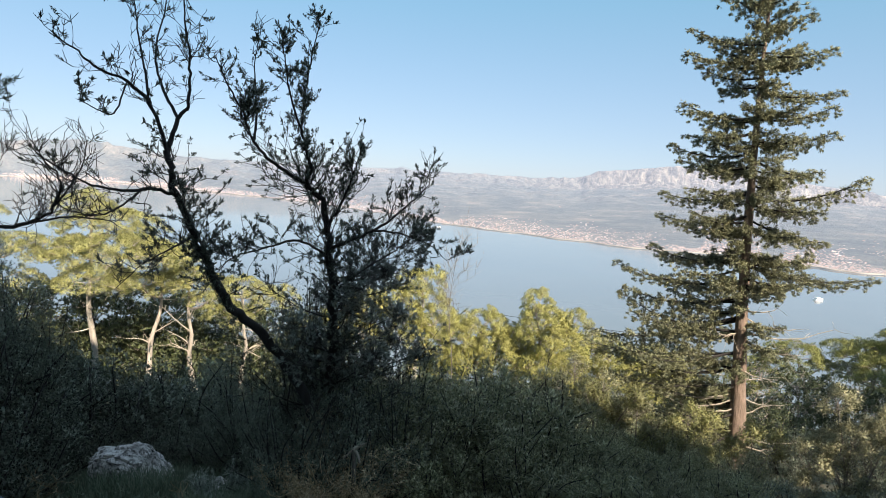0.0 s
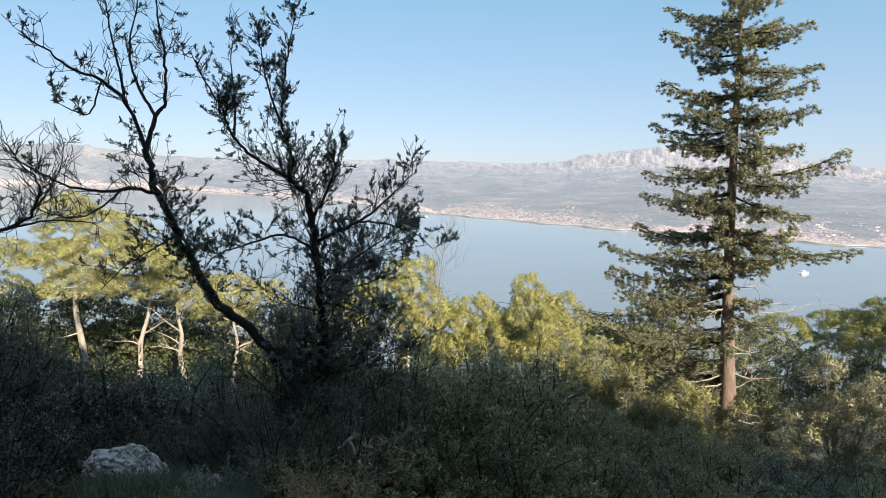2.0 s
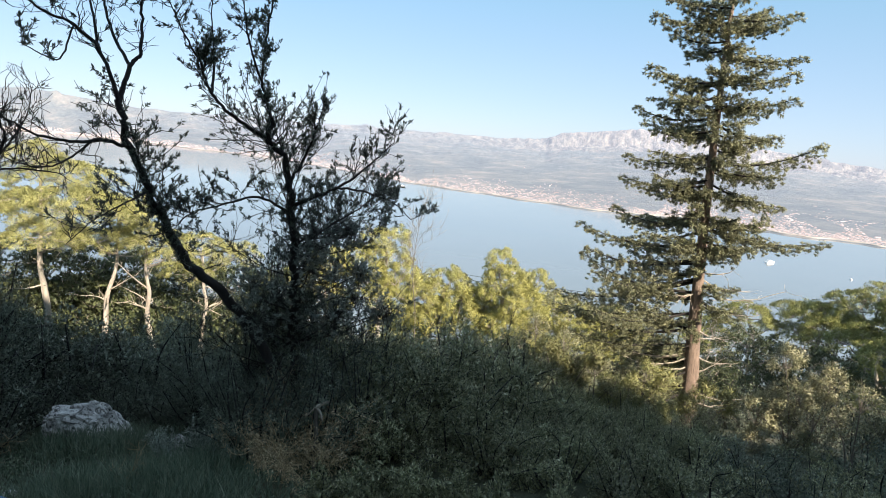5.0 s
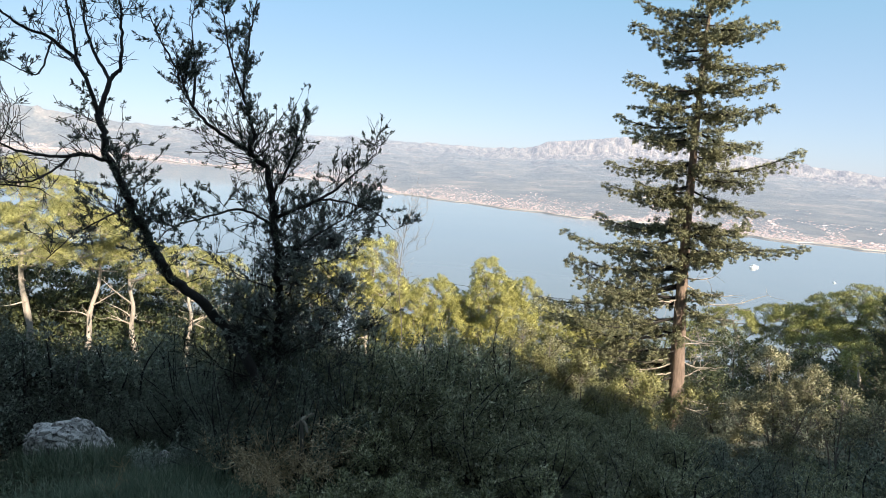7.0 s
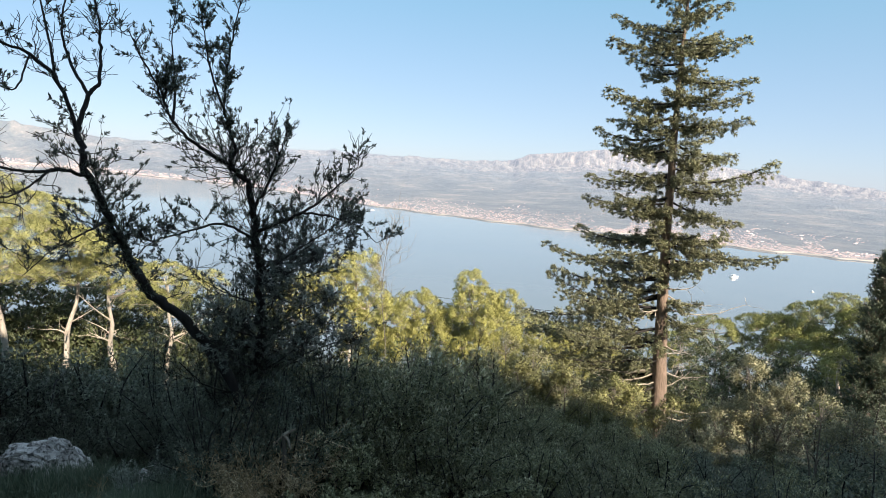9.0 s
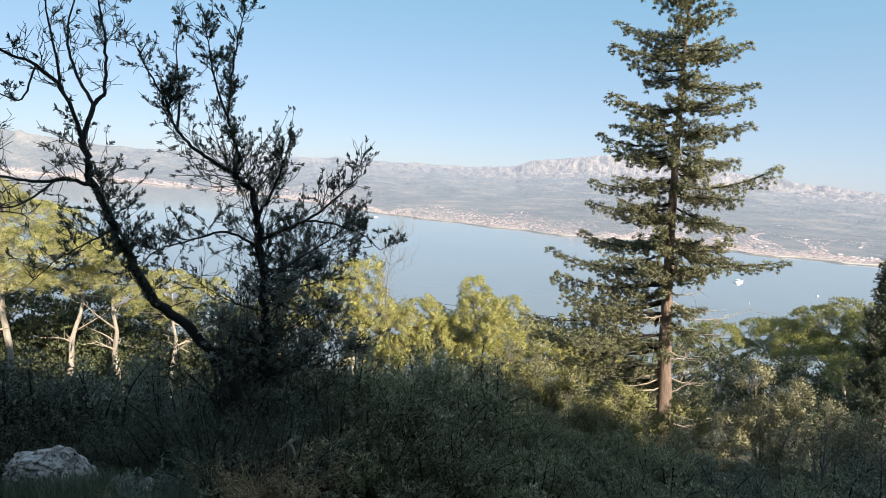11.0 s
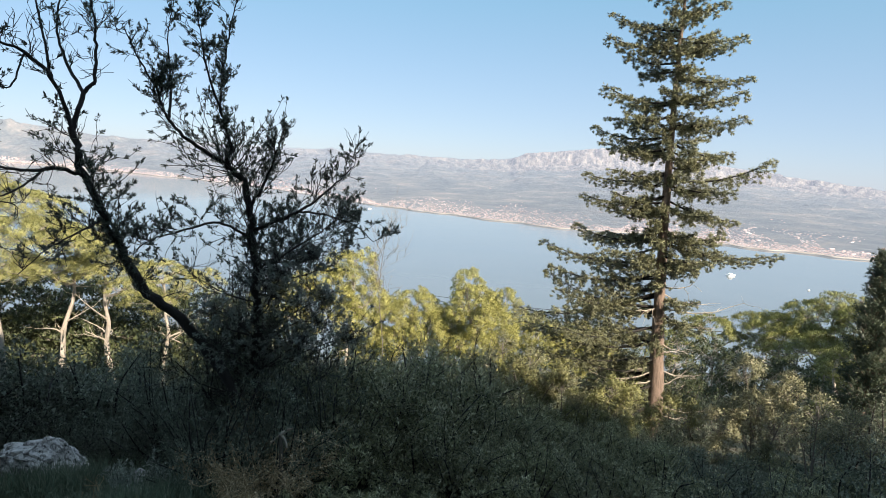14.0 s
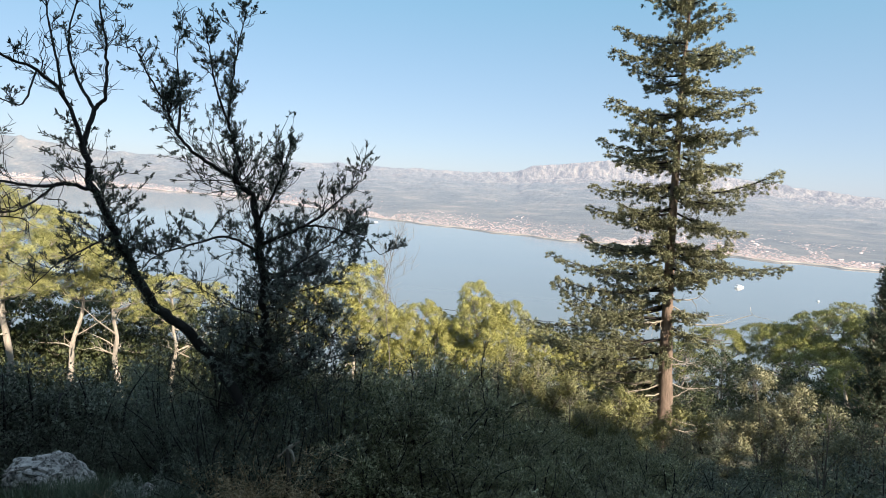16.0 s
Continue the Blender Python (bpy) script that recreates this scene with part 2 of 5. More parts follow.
DARK_FLOOR = make_plain("dark_floor", (0.030, 0.032, 0.035), (0.05, 0.052, 0.055), 6, 0.7, 0, 0.2)
CONCRETE = make_plain("concrete", (0.13, 0.125, 0.12), (0.20, 0.19, 0.18), 5, 0.9, 0, 0.3)
RAIL = make_plain("dark_blue_paint", (0.006, 0.036, 0.10), (0.010, 0.048, 0.125), 25, 0.35, 0.0, 0.06)
_b = RAIL.node_tree.nodes["Principled BSDF"]      # a glossy blue enamel; its gloss tinted to make the sky's reflection bluer
_b.inputs["IOR"].default_value = 1.62
_b.inputs["Roughness"].default_value = 0.2
_b.inputs["Specular Tint"].default_value = (0.5, 0.76, 1.0, 1)
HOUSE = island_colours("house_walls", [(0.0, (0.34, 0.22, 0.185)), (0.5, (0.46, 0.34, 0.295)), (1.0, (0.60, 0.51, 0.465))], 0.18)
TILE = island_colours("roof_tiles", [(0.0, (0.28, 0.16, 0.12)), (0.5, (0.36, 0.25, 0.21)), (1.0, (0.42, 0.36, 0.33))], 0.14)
HULL = make_plain("white_hull", (0.78, 0.78, 0.77), (0.84, 0.84, 0.83), 2, 0.3)
GLASS_DARK = make_plain("boat_windows", (0.02, 0.025, 0.03), (0.03, 0.035, 0.04), 2, 0.1)
CABLE = make_plain("cable_rubber", (0.02, 0.02, 0.02), (0.03, 0.03, 0.03), 20, 0.6)


# ---- geometry helpers ----
class Geo:
    """Collects points and faces of one mesh."""

    def __init__(self):
        self.v, self.f3, self.f4, self.n, self.nor = [], [], [], 0, []

    def add(self, verts, tris=None, quads=None, mat=0, normals=None):
        verts = np.asarray(verts, float).reshape(-1, 3)
        self.nor.append(np.zeros_like(verts) if normals is None else np.asarray(normals, float))
        if tris is not None and len(tris):
            t = np.asarray(tris, int) + self.n
            self.f3.append((t, mat))
        if quads is not None and len(quads):
            q = np.asarray(quads, int) + self.n
            self.f4.append((q, mat))
        self.v.append(verts)
        self.n += len(verts)
        return self

    def mesh(self, name, mats, smooth=False):
        me = bpy.data.meshes.new(name)
        v = np.concatenate(self.v)
        loops, totals, idx = [], [], []
        for group, k in ((self.f3, 3), (self.f4, 4)):
            for f, m in group:
                loops.append(f.ravel())
                totals.append(np.full(len(f), k))
                idx.append(np.full(len(f), m))
        loops, totals, idx = np.concatenate(loops), np.concatenate(totals), np.concatenate(idx)
        starts = np.concatenate([[0], np.cumsum(totals)[:-1]])
        me.vertices.add(len(v))
        me.vertices.foreach_set("co", v.ravel().astype(np.float32))
        me.loops.add(len(loops))
        me.loops.foreach_set("vertex_index", loops.astype(np.int32))
        me.polygons.add(len(totals))
        me.polygons.foreach_set("loop_start", starts.astype(np.int32))
        for m in mats if isinstance(mats, (list, tuple)) else [mats]:
            me.materials.append(m)
        me.polygons.foreach_set("material_index", idx.astype(np.int32))
        me.polygons.foreach_set("use_smooth", np.full(len(totals), bool(smooth)))
        me.update(calc_edges=True)
        me.validate()
        nor = np.concatenate(self.nor)
        if np.any(nor):
            me.polygons.foreach_set("use_smooth", np.full(len(me.polygons), True))
            me.normals_split_custom_set_from_vertices(nor.astype(np.float32).tolist())
        return me


def part(name, me, parent, label=""):
    ob = new(name, me)
    ob.parent = parent
    if label:
        tagged(ob, label)
    return ob


def empty(name, m=None):
    ob = new(name)
    ob.empty_display_size = 0.2
    if m is not None:
        ob.matrix_basis = m
    return ob


def smooth_line(points, per=5):
    """A Catmull-Rom line through the points."""
    p = np.asarray(points, float)
    if len(p) < 3:
        return np.linspace(p[0], p[-1], per + 1)
    q = np.vstack([2 * p[0] - p[1], p, 2 * p[-1] - p[-2]])
    out = []
    for i in range(1, len(q) - 2):
        for t in np.arange(per) / per:
            a, b, c, d = q[i - 1], q[i], q[i + 1], q[i + 2]
            out.append(0.5 * (2 * b + (c - a) * t + (2 * a - 5 * b + 4 * c - d) * t * t + (3 * b - a - 3 * c + d) * t ** 3))
    out.append(p[-1])
    return np.array(out)


def tube(geo, line, r0, r1, sides=6, mat=0, knobs=0.0, power=1.0):
    line = np.asarray(line, float)
    n = len(line)
    tan = np.gradient(line, axis=0)
    tan /= np.linalg.norm(tan, axis=1)[:, None] + 1e-9
    ref = np.array([0.31, 0.22, 0.92]) if abs(tan[0][2]) < 0.9 else np.array([0.9, 0.3, 0.1])
    a = np.cross(tan, ref)
    a /= np.linalg.norm(a, axis=1)[:, None] + 1e-9
    b = np.cross(tan, a)
    rad = r0 + (r1 - r0) * np.linspace(0, 1, n) ** power
    ang = np.arange(sides) * 2 * np.pi / sides
    rr = rad[:, None] * (1 + knobs * RNG.normal(size=(n, sides)))
    ring = line[:, None] + rr[..., None] * (np.cos(ang)[None, :, None] * a[:, None] + np.sin(ang)[None, :, None] * b[:, None])
    i, j = np.meshgrid(np.arange(n - 1), np.arange(sides), indexing="ij")
    j2 = (j + 1) % sides
    q = np.stack([i * sides + j, i * sides + j2, (i + 1) * sides + j2, (i + 1) * sides + j], -1).reshape(-1, 4)
    cap = [[(n - 1) * sides + k, (n - 1) * sides + (k + 1) % sides, (n - 1) * sides + (k + 2) % sides] for k in range(0, 1)]
    geo.add(ring.reshape(-1, 3), cap, q, mat)


def unit(v):
    return v / (np.linalg.norm(v, axis=-1, keepdims=True) + 1e-9)


def leaves(geo, at, way, length, width, mat=0, fold=0.15):
    """Small pointed leaves: one four-cornered blade at each place, along its way."""
    n = len(at)
    way = unit(way)
    side = unit(np.cross(way, RNG.normal(size=(n, 3))))
    up = np.cross(side, way)
    ln = np.broadcast_to(length, (n,))[:, None] * RNG.uniform(0.7, 1.25, (n, 1))
    wd = np.broadcast_to(width, (n,))[:, None] * RNG.uniform(0.7, 1.2, (n, 1)) * 0.5
    mid = at + way * ln * 0.45 + up * ln * fold * RNG.uniform(-1, 1, (n, 1))
    v = np.stack([at, mid + side * wd, at + way * ln, mid - side * wd], 1)
    k = np.arange(n)[:, None] * 4
    geo.add(v.reshape(-1, 3), None, k + np.array([[0, 1, 2, 3]]), mat)


def tufts(geo, at, way, blades, length, width, spread=0.8, mat=0):
    """Tufts of needles: thin three-cornered blades that fan out from each place."""
    n = len(at)
    c = np.repeat(at, blades, 0)
    w = unit(np.repeat(unit(way), blades, 0) + spread * RNG.normal(size=(n * blades, 3)))
    side = unit(np.cross(w, RNG.normal(size=(n * blades, 3))))
    ln = length * RNG.uniform(0.6, 1.2, (n * blades, 1))
    v = np.stack([c - side * width * 0.5, c + side * width * 0.5, c + w * ln], 1)
    geo.add(v.reshape(-1, 3), np.arange(n * blades * 3).reshape(-1, 3), None, mat)


def facing_leaves(geo, at, way, out, length, width, mat=0, loose=0.4, four=False):
    """Leaves or needles laid over a clump: each runs along its way, shows its face outwards and takes the clump's rounding."""
    n = len(at)
    way, out = unit(way), unit(out)
    side = unit(np.cross(out + loose * RNG.normal(size=(n, 3)), way))
    ln = np.broadcast_to(length, (n,))[:, None] * RNG.uniform(0.65, 1.25, (n, 1))
    wd = np.broadcast_to(width, (n,))[:, None] * RNG.uniform(0.7, 1.25, (n, 1)) * 0.5
    if four:
        mid = at + way * ln * 0.48 + out * ln * 0.07
        v = np.stack([at, mid - side * wd, at + way * ln, mid + side * wd], 1)
        geo.add(v.reshape(-1, 3), None, np.arange(n * 4).reshape(-1, 4), mat, np.repeat(unit(out + 0.35 * loose * RNG.normal(size=(n, 3))), 4, 0))
    else:
        v = np.stack([at + side * wd, at - side * wd, at + way * ln], 1)
        geo.add(v.reshape(-1, 3), np.arange(n * 3).reshape(-1, 3), None, mat, np.repeat(unit(out + 0.35 * loose * RNG.normal(size=(n, 3))), 3, 0))


def ground_z(x, y):
    d = np.hypot(x, y)
    ahead = np.clip((0.342 * np.asarray(x) + 0.94 * np.asarray(y)), -40, None)
    d = np.where(ahead > 0, d, np.clip(d * 0.0 + 0.5, 0, None))
    z = -2.6 - 0.2 * np.minimum(d, 16) - 0.34 * np.clip(d - 16, 0, 24) - 0.30 * np.clip(d - 40, 0, None)
    lump = 0.10 * np.sin(0.9 * x + 1.3) * np.sin(0.8 * y) + 0.35 * np.sin(0.17 * x + 0.4) * np.sin(0.21 * y + 1)
    return np.maximum(z + lump * np.clip(d / 10, 0, 1), SEA - 6)


def gz(x, y):
    return float(ground_z(np.array(float(x)), np.array(float(y))))


def spot(az, dist):
    """A place on the ground, by its bearing (degrees clockwise from +y) and distance."""
    x, y = dist * math.sin(radians(az)), dist * math.cos(radians(az))
    return x, y, gz(x, y)


# ---- large structure: hillside, sea, far shore ----
def polar_sheet(name, radii, azs, height, mats, closed=True):
    g = Geo()
    R, A = np.meshgrid(radii, azs, indexing="ij")
    X, Y = R * np.sin(A), R * np.cos(A)
    Z = height(X, Y, R, A)
    n, m = R.shape
    i, j = np.meshgrid(np.arange(n - 1), np.arange(m if closed else m - 1), indexing="ij")
    j2 = (j + 1) % m
    q = np.stack([i * m + j, (i + 1) * m + j, (i + 1) * m + j2, i * m + j2], -1).reshape(-1, 4)
    g.add(np.stack([X, Y, Z], -1).reshape(-1, 3), None, q[:, ::-1])
    return g.mesh(name, mats, True)


def build_ground():
    radii = np.concatenate([np.linspace(0.3, 30, 90), np.geomspace(31, 420, 50)])
    azs = np.linspace(0, 2 * np.pi, 180, endpoint=False)

    def height(X, Y, R, A):
        z = ground_z(X, Y)
        return z + 0.04 * np.sin(3.1 * X + 0.5) * np.sin(2.7 * Y) + 0.03 * np.sin(6.3 * X) * np.sin(7.1 * Y + 1)
    ob = new("ground", polar_sheet("ground", radii, azs, height, GROUND))
    tagged(ob, "steep wooded hillside of dark soil, grass and scrub", "ground", kind="structure")


def build_sea():
    radii = np.concatenate([[5.0], np.geomspace(150, 4950, 60)])
    azs = np.linspace(0, 2 * np.pi, 120, endpoint=False)
    ob = new("water", polar_sheet("water", radii, azs, lambda X, Y, R, A: np.full_like(X, SEA), WATER))
    tagged(ob, "calm pale blue bay between the hillside and the far shore", "water", kind="structure")


SHORE_AZ = [-60, -35, -30, -18, -7.5, 0, 6, 11, 18, 25, 29, 34, 42, 60]
SHORE_D = [4760, 4740, 4560, 2860, 1917, 1405, 1250, 1150, 1052, 1100, 1010, 985, 985, 960]
RIDGE_AZ = [-60, -35, -30, -26, -22, -17, -7.5, -4.6, 2, 9.5, 11.9, 13.1, 19.8, 25, 30, 34.5, 41, 60]
RIDGE_EL = [1.2, 1.6, 2.15, 1.72, 1.34, 1.38, 1.37, 1.54, 1.43, 1.35, 1.62, 2.15, 2.95, 2.7, 1.85, 1.3, 0.65, 0.4]


def shore(a):
    return np.interp(a, SHORE_AZ, SHORE_D) * (1 + 0.010 * np.sin(a * 1.1) + 0.003 * np.sin(a * 2.9 + 1))


def ridge_d(a):
    return np.interp(a, [-40, -28, -15, 0, 40], [4920, 4900, 4800, 4650, 4450])


def rise(a, s):
    """The far land's height over the sea: a low shore, long slopes and a bare scarp under the ridge."""
    el = np.interp(a, RIDGE_AZ, RIDGE_EL)
    top = ridge_d(a) * np.tan(np.radians(el)) - SEA
    scarp = np.interp(a, [-40, 9, 13, 28, 40], [0.12, 0.12, 0.30, 0.30, 0.22])
    s = np.clip(s, 0, 1)
    slope = (1 - scarp) * (0.35 * s + 0.65 * s ** 1.6)
    step = np.clip((s - 0.88) / 0.12, 0, 1)
    return top * (slope + scarp * step * step * (3 - 2 * step))


def build_far_land():
    azs = np.radians(np.linspace(-62, 62, 620))
    rows = np.concatenate([np.linspace(-0.01, 0.2, 22), np.linspace(0.21, 0.86, 34), np.linspace(0.87, 1.0, 20), [1.04]])
    S, A = np.meshgrid(rows, azs, indexing="ij")
    a = np.degrees(A)
    sh, rd = shore(a), ridge_d(a)
    R = np.minimum(sh + S * (rd - sh), 4960)
    X, Y = R * np.sin(A), R * np.cos(A)
    H = rise(a, S)
    rough = np.zeros_like(X)
    for i in range(X.shape[0]):
        for j in range(X.shape[1]):
            rough[i, j] = noise.fractal(Vector((X[i, j] * 0.008, Y[i, j] * 0.003, H[i, j] * 0.012)), 0.7, 2.2, 7)
    H = H + rough * (2 + 26 * np.clip(S - 0.1, 0, 1)) * np.clip(S * 4, 0, 1) * np.where(S > 0.985, 0.3, 1)
    cut = np.array([[noise.fractal(Vector((v * 1.1 + 5 * u, 4.0 + 12 * u, 0)), 0.8, 2.1, 5) for v in a[0]] for u in rows])
    H = H + 17 * cut * np.clip((S - 0.84) / 0.06, 0, 1) * np.clip((1.0 - S) / 0.05, 0.22, 1)
    H = np.where(S > 1.0, H * 0.6, H)
    H = np.where(S < 0, -4, np.maximum(H, 1.2))
    n, m = S.shape
    g = Geo()
    i, j = np.meshgrid(np.arange(n - 1), np.arange(m - 1), indexing="ij")
    q = np.stack([i * m + j, i * m + j + 1, (i + 1) * m + j + 1, (i + 1) * m + j], -1).reshape(-1, 4)
    g.add(np.stack([X, Y, SEA + H], -1).reshape(-1, 3), None, q)
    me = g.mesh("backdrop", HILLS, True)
    at = me.attributes.new("rise", "FLOAT", "POINT")
    at.data.foreach_set("value", np.clip(S, 0, 1).ravel().astype(np.float32))
    at = me.attributes.new("bare", "FLOAT", "POINT")
    at.data.foreach_set("value", np.interp(a, [-40, -12, 2, 11, 14, 34, 44], [0.0, 0.05, 0.25, 0.6, 1, 1, 0.7]).ravel().astype(np.float32))
    at = me.attributes.new("bearing", "FLOAT", "POINT")
    at.data.foreach_set("value", a.ravel().astype(np.float32))
    # strength of the painted haze: grows with distance, eased off to the left
    at = me.attributes.new("haze_emission", "FLOAT", "POINT")
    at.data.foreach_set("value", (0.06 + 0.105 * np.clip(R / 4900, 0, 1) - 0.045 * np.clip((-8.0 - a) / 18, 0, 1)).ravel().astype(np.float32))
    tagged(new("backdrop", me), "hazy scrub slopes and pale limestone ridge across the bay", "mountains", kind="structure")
    return None


def build_sea_wall():
    """A pale strip of stone and shingle along the far water's edge."""
    a = np.linspace(-38, 48, 500)
    d0 = shore(a)
    g = Geo()
    ring = []
    for off, z in ((-3, -0.5), (-2, 1.6), (4, 2.2), (9, 2.0)):
        d = d0 + off
        ring.append(np.stack([d * np.sin(np.radians(a)), d * np.cos(np.radians(a)), np.full_like(a, SEA + z)], -1))
    v = np.stack(ring, 1)
    i, j = np.meshgrid(np.arange(499), np.arange(3), indexing="ij")
    g.add(v.reshape(-1, 3), None, np.stack([i * 4 + j, i * 4 + j + 1, i * 4 + j + 5, i * 4 + j + 4], -1).reshape(-1, 4)[:, ::-1])
    tagged(new("sea_wall", g.mesh("sea_wall", SHINGLE)), "pale stone sea wall and beach along the far shore", "sea wall", kind="structure")


SHINGLE = make_plain("pale_shingle", (0.30, 0.265, 0.235), (0.44, 0.39, 0.35), 0.05, 0.9)
build_ground()
build_sea_wall()
build_sea()
build_far_land()

# balcony and house behind the viewer: along U, outwards N
U, N = np.array([0.942, -0.336]), np.array([0.336, 0.942])
BLOCKS = ((-8.0, 8.2, 10.8), (8.2, 12.0, 7.4), (12.0, 16.8, 8.2), (16.8, 18.75, 6.9), (18.75, 34.0, 8.4))   # along the front: from, to, roof height; steps set by the shade they cast


def slab(geo, u0, u1, n0, n1, z0, z1, mat=0):
    c = [(u0, n0), (u1, n0), (u1, n1), (u0, n1)]
    v = [(*(U * a + N * b), z) for z in (z0, z1) for a, b in c]
    geo.add(v, None, [[3, 2, 1, 0], [4, 5, 6, 7], [0, 1, 5, 4], [1, 2, 6, 5], [2, 3, 7, 6], [3, 0, 4, 7]], mat)


def build_house():
    root = tagged(empty("house", pose(0, 0, -2.6)), "unseen plain dark grey plastered house behind the balcony, roofline stepped for its shade", "house")
    g = Geo()
    for u0, u1, top in BLOCKS:
        slab(g, u0, u1, -9, -1.1, -1.5, top + 2.6)
    part("wall", g.mesh("wall", PLASTER), root)
    for u0, u1, top in BLOCKS:
        g = Geo()
        slab(g, u0 + 0.004, u1, -9.3, -0.8, top + 2.604, top + 2.8)
        part("roof", g.mesh("roof", CONCRETE), root)
    g = Geo()
    slab(g, -6, 5, -1.096, 0.74, 0.85, 1.03)
    part("balcony_slab", g.mesh("balcony_slab", DARK_FLOOR), root, "unseen balcony slab, made dark for the rail to reflect")


def bevelled_bar(u0, u1, n0, n1, z0, z1, r, mat, name):
    bm = bmesh.new()
    pts = [(u0, n0), (u1, n0), (u1, n1), (u0, n1)]
    vs = [bm.verts.new((*(U * a + N * b), z)) for z in (z0, z1) for a, b in pts]
    for f in ([3, 2, 1, 0], [4, 5, 6, 7], [0, 1, 5, 4], [1, 2, 6, 5], [2, 3, 7, 6], [3, 0, 4, 7]):
        bm.faces.new([vs[k] for k in f])
    bmesh.ops.bevel(bm, geom=bm.edges[:], offset=r, segments=2, affect="EDGES")
    me = bpy.data.meshes.new(name)
    bm.to_mesh(me)
    bm.free()
    me.materials.append(mat)
    return me


def build_railing():
    root = tagged(empty("balcony_railing", pose(0, 0, 0)), "dark blue painted steel balcony railing with square bars", "railing")
    part("handrail", bevelled_bar(-4.0, 3.0, 0.600, 0.653, -0.568, -0.507, 0.004, RAIL, "handrail"), root)
    part("bottom_rail", bevelled_bar(-4.0, 3.0, 0.612, 0.643, -1.44, -1.41, 0.003, RAIL, "bottom_rail"), root)
    me = bevelled_bar(-0.02, 0.02, 0.609, 0.646, -1.57, -0.559, 0.003, RAIL, "baluster")
    for k in range(27):
        u = -3.782 + 0.25 * k
        ob = part("baluster", me, root)
        ob.location = (*(U * u), 0)


build_house()
build_railing()


# ---- trees ----
def grow_twigs(geo, line, r, count, reach, start=0.3, levels=2, up=0.25, mat=0, ends=None):
    """Bent side twigs along a limb; gathers the places and ways of their ends."""
    n = len(line)
    for _ in range(count):
        k = int(n * RNG.uniform(start, 1.0))
        k = min(k, n - 1)
        along = unit(line[min(k + 1, n - 1)] - line[max(k - 1, 0)])
        w = unit(along * 0.7 + RNG.normal(size=3) * 0.65 + np.array([0, 0, up]))
        ln = reach * RNG.uniform(0.45, 1.15)
        pts = [line[k]]
        for s in range(4):
            w = unit(w + RNG.normal(size=3) * 0.22 + np.array([0, 0, up * 0.25]))
            pts.append(pts[-1] + w * ln / 4)
        pts = np.array(pts)
        tube(geo, pts, max(r * 0.55, 0.0045), max(r * 0.18, 0.0026), 3, mat)
        if ends is not None:
            for q in (2, 4):
                ends.append((pts[q], unit(pts[q] - pts[q - 1]), q))
        if levels > 1:
            grow_twigs(geo, pts, r * 0.5, 4, reach * 0.6, 0.2, levels - 1, up, mat, ends)


LIMBS_A = {
    "trunk": [(-1.32, 8.6, -4.45), (-1.48, 8.47, -3.65), (-1.77, 8.42, -2.92), (-2.29, 8.29, -2.14), (-2.75, 8.04, -1.59), (-2.99, 7.96, -1.08), (-3.18, 7.88, -0.62), (-3.35, 7.81, -0.13), (-3.42, 7.78, 0.24)],
    "left": [(-3.42, 7.78, 0.24), (-3.57, 7.6, 0.8), (-3.74, 7.41, 1.0), (-3.96, 7.18, 1.11), (-4.11, 6.98, 1.27), (-4.25, 6.78, 1.38)],
    "right": [(-3.42, 7.78, 0.24), (-3.36, 7.92, 0.67), (-3.26, 7.96, 0.82), (-3.28, 8.06, 1.24), (-3.3, 8.05, 1.57), (-3.39, 8.12, 2.07), (-3.42, 8.11, 2.61)],
    "mid": [(-3.57, 7.6, 0.8), (-3.66, 7.67, 1.16), (-3.82, 7.82, 1.63), (-3.91, 7.89, 2.04), (-4.01, 7.94, 2.38)],
    "inner": [(-3.36, 7.92, 0.67), (-3.66, 8.11, 1.09), (-3.81, 8.27, 1.53), (-3.76, 8.39, 2.06), (-3.75, 8.51, 2.52)],
}
LIMBS_A2 = {
    "side": [(-3.33, 7.82, -0.27), (-3.48, 7.53, -0.21), (-3.64, 7.23, -0.24), (-3.86, 6.89, -0.18), (-4.04, 6.67, -0.04), (-4.13, 6.38, 0.12)],
    "side_low": [(-3.55, 7.39, -0.22), (-3.71, 7.09, -0.46), (-3.91, 6.87, -0.51), (-4.19, 6.46, -0.31)],
    "low": [(-3.11, 7.91, -0.76), (-3.26, 7.52, -0.91), (-3.45, 7.22, -1.08), (-3.64, 7.01, -1.33)],
    "hook": [(-3.74, 7.41, 1.0), (-3.81, 7.26, 0.63), (-3.94, 7.08, 0.66), (-4.0, 6.93, 0.73)],
}
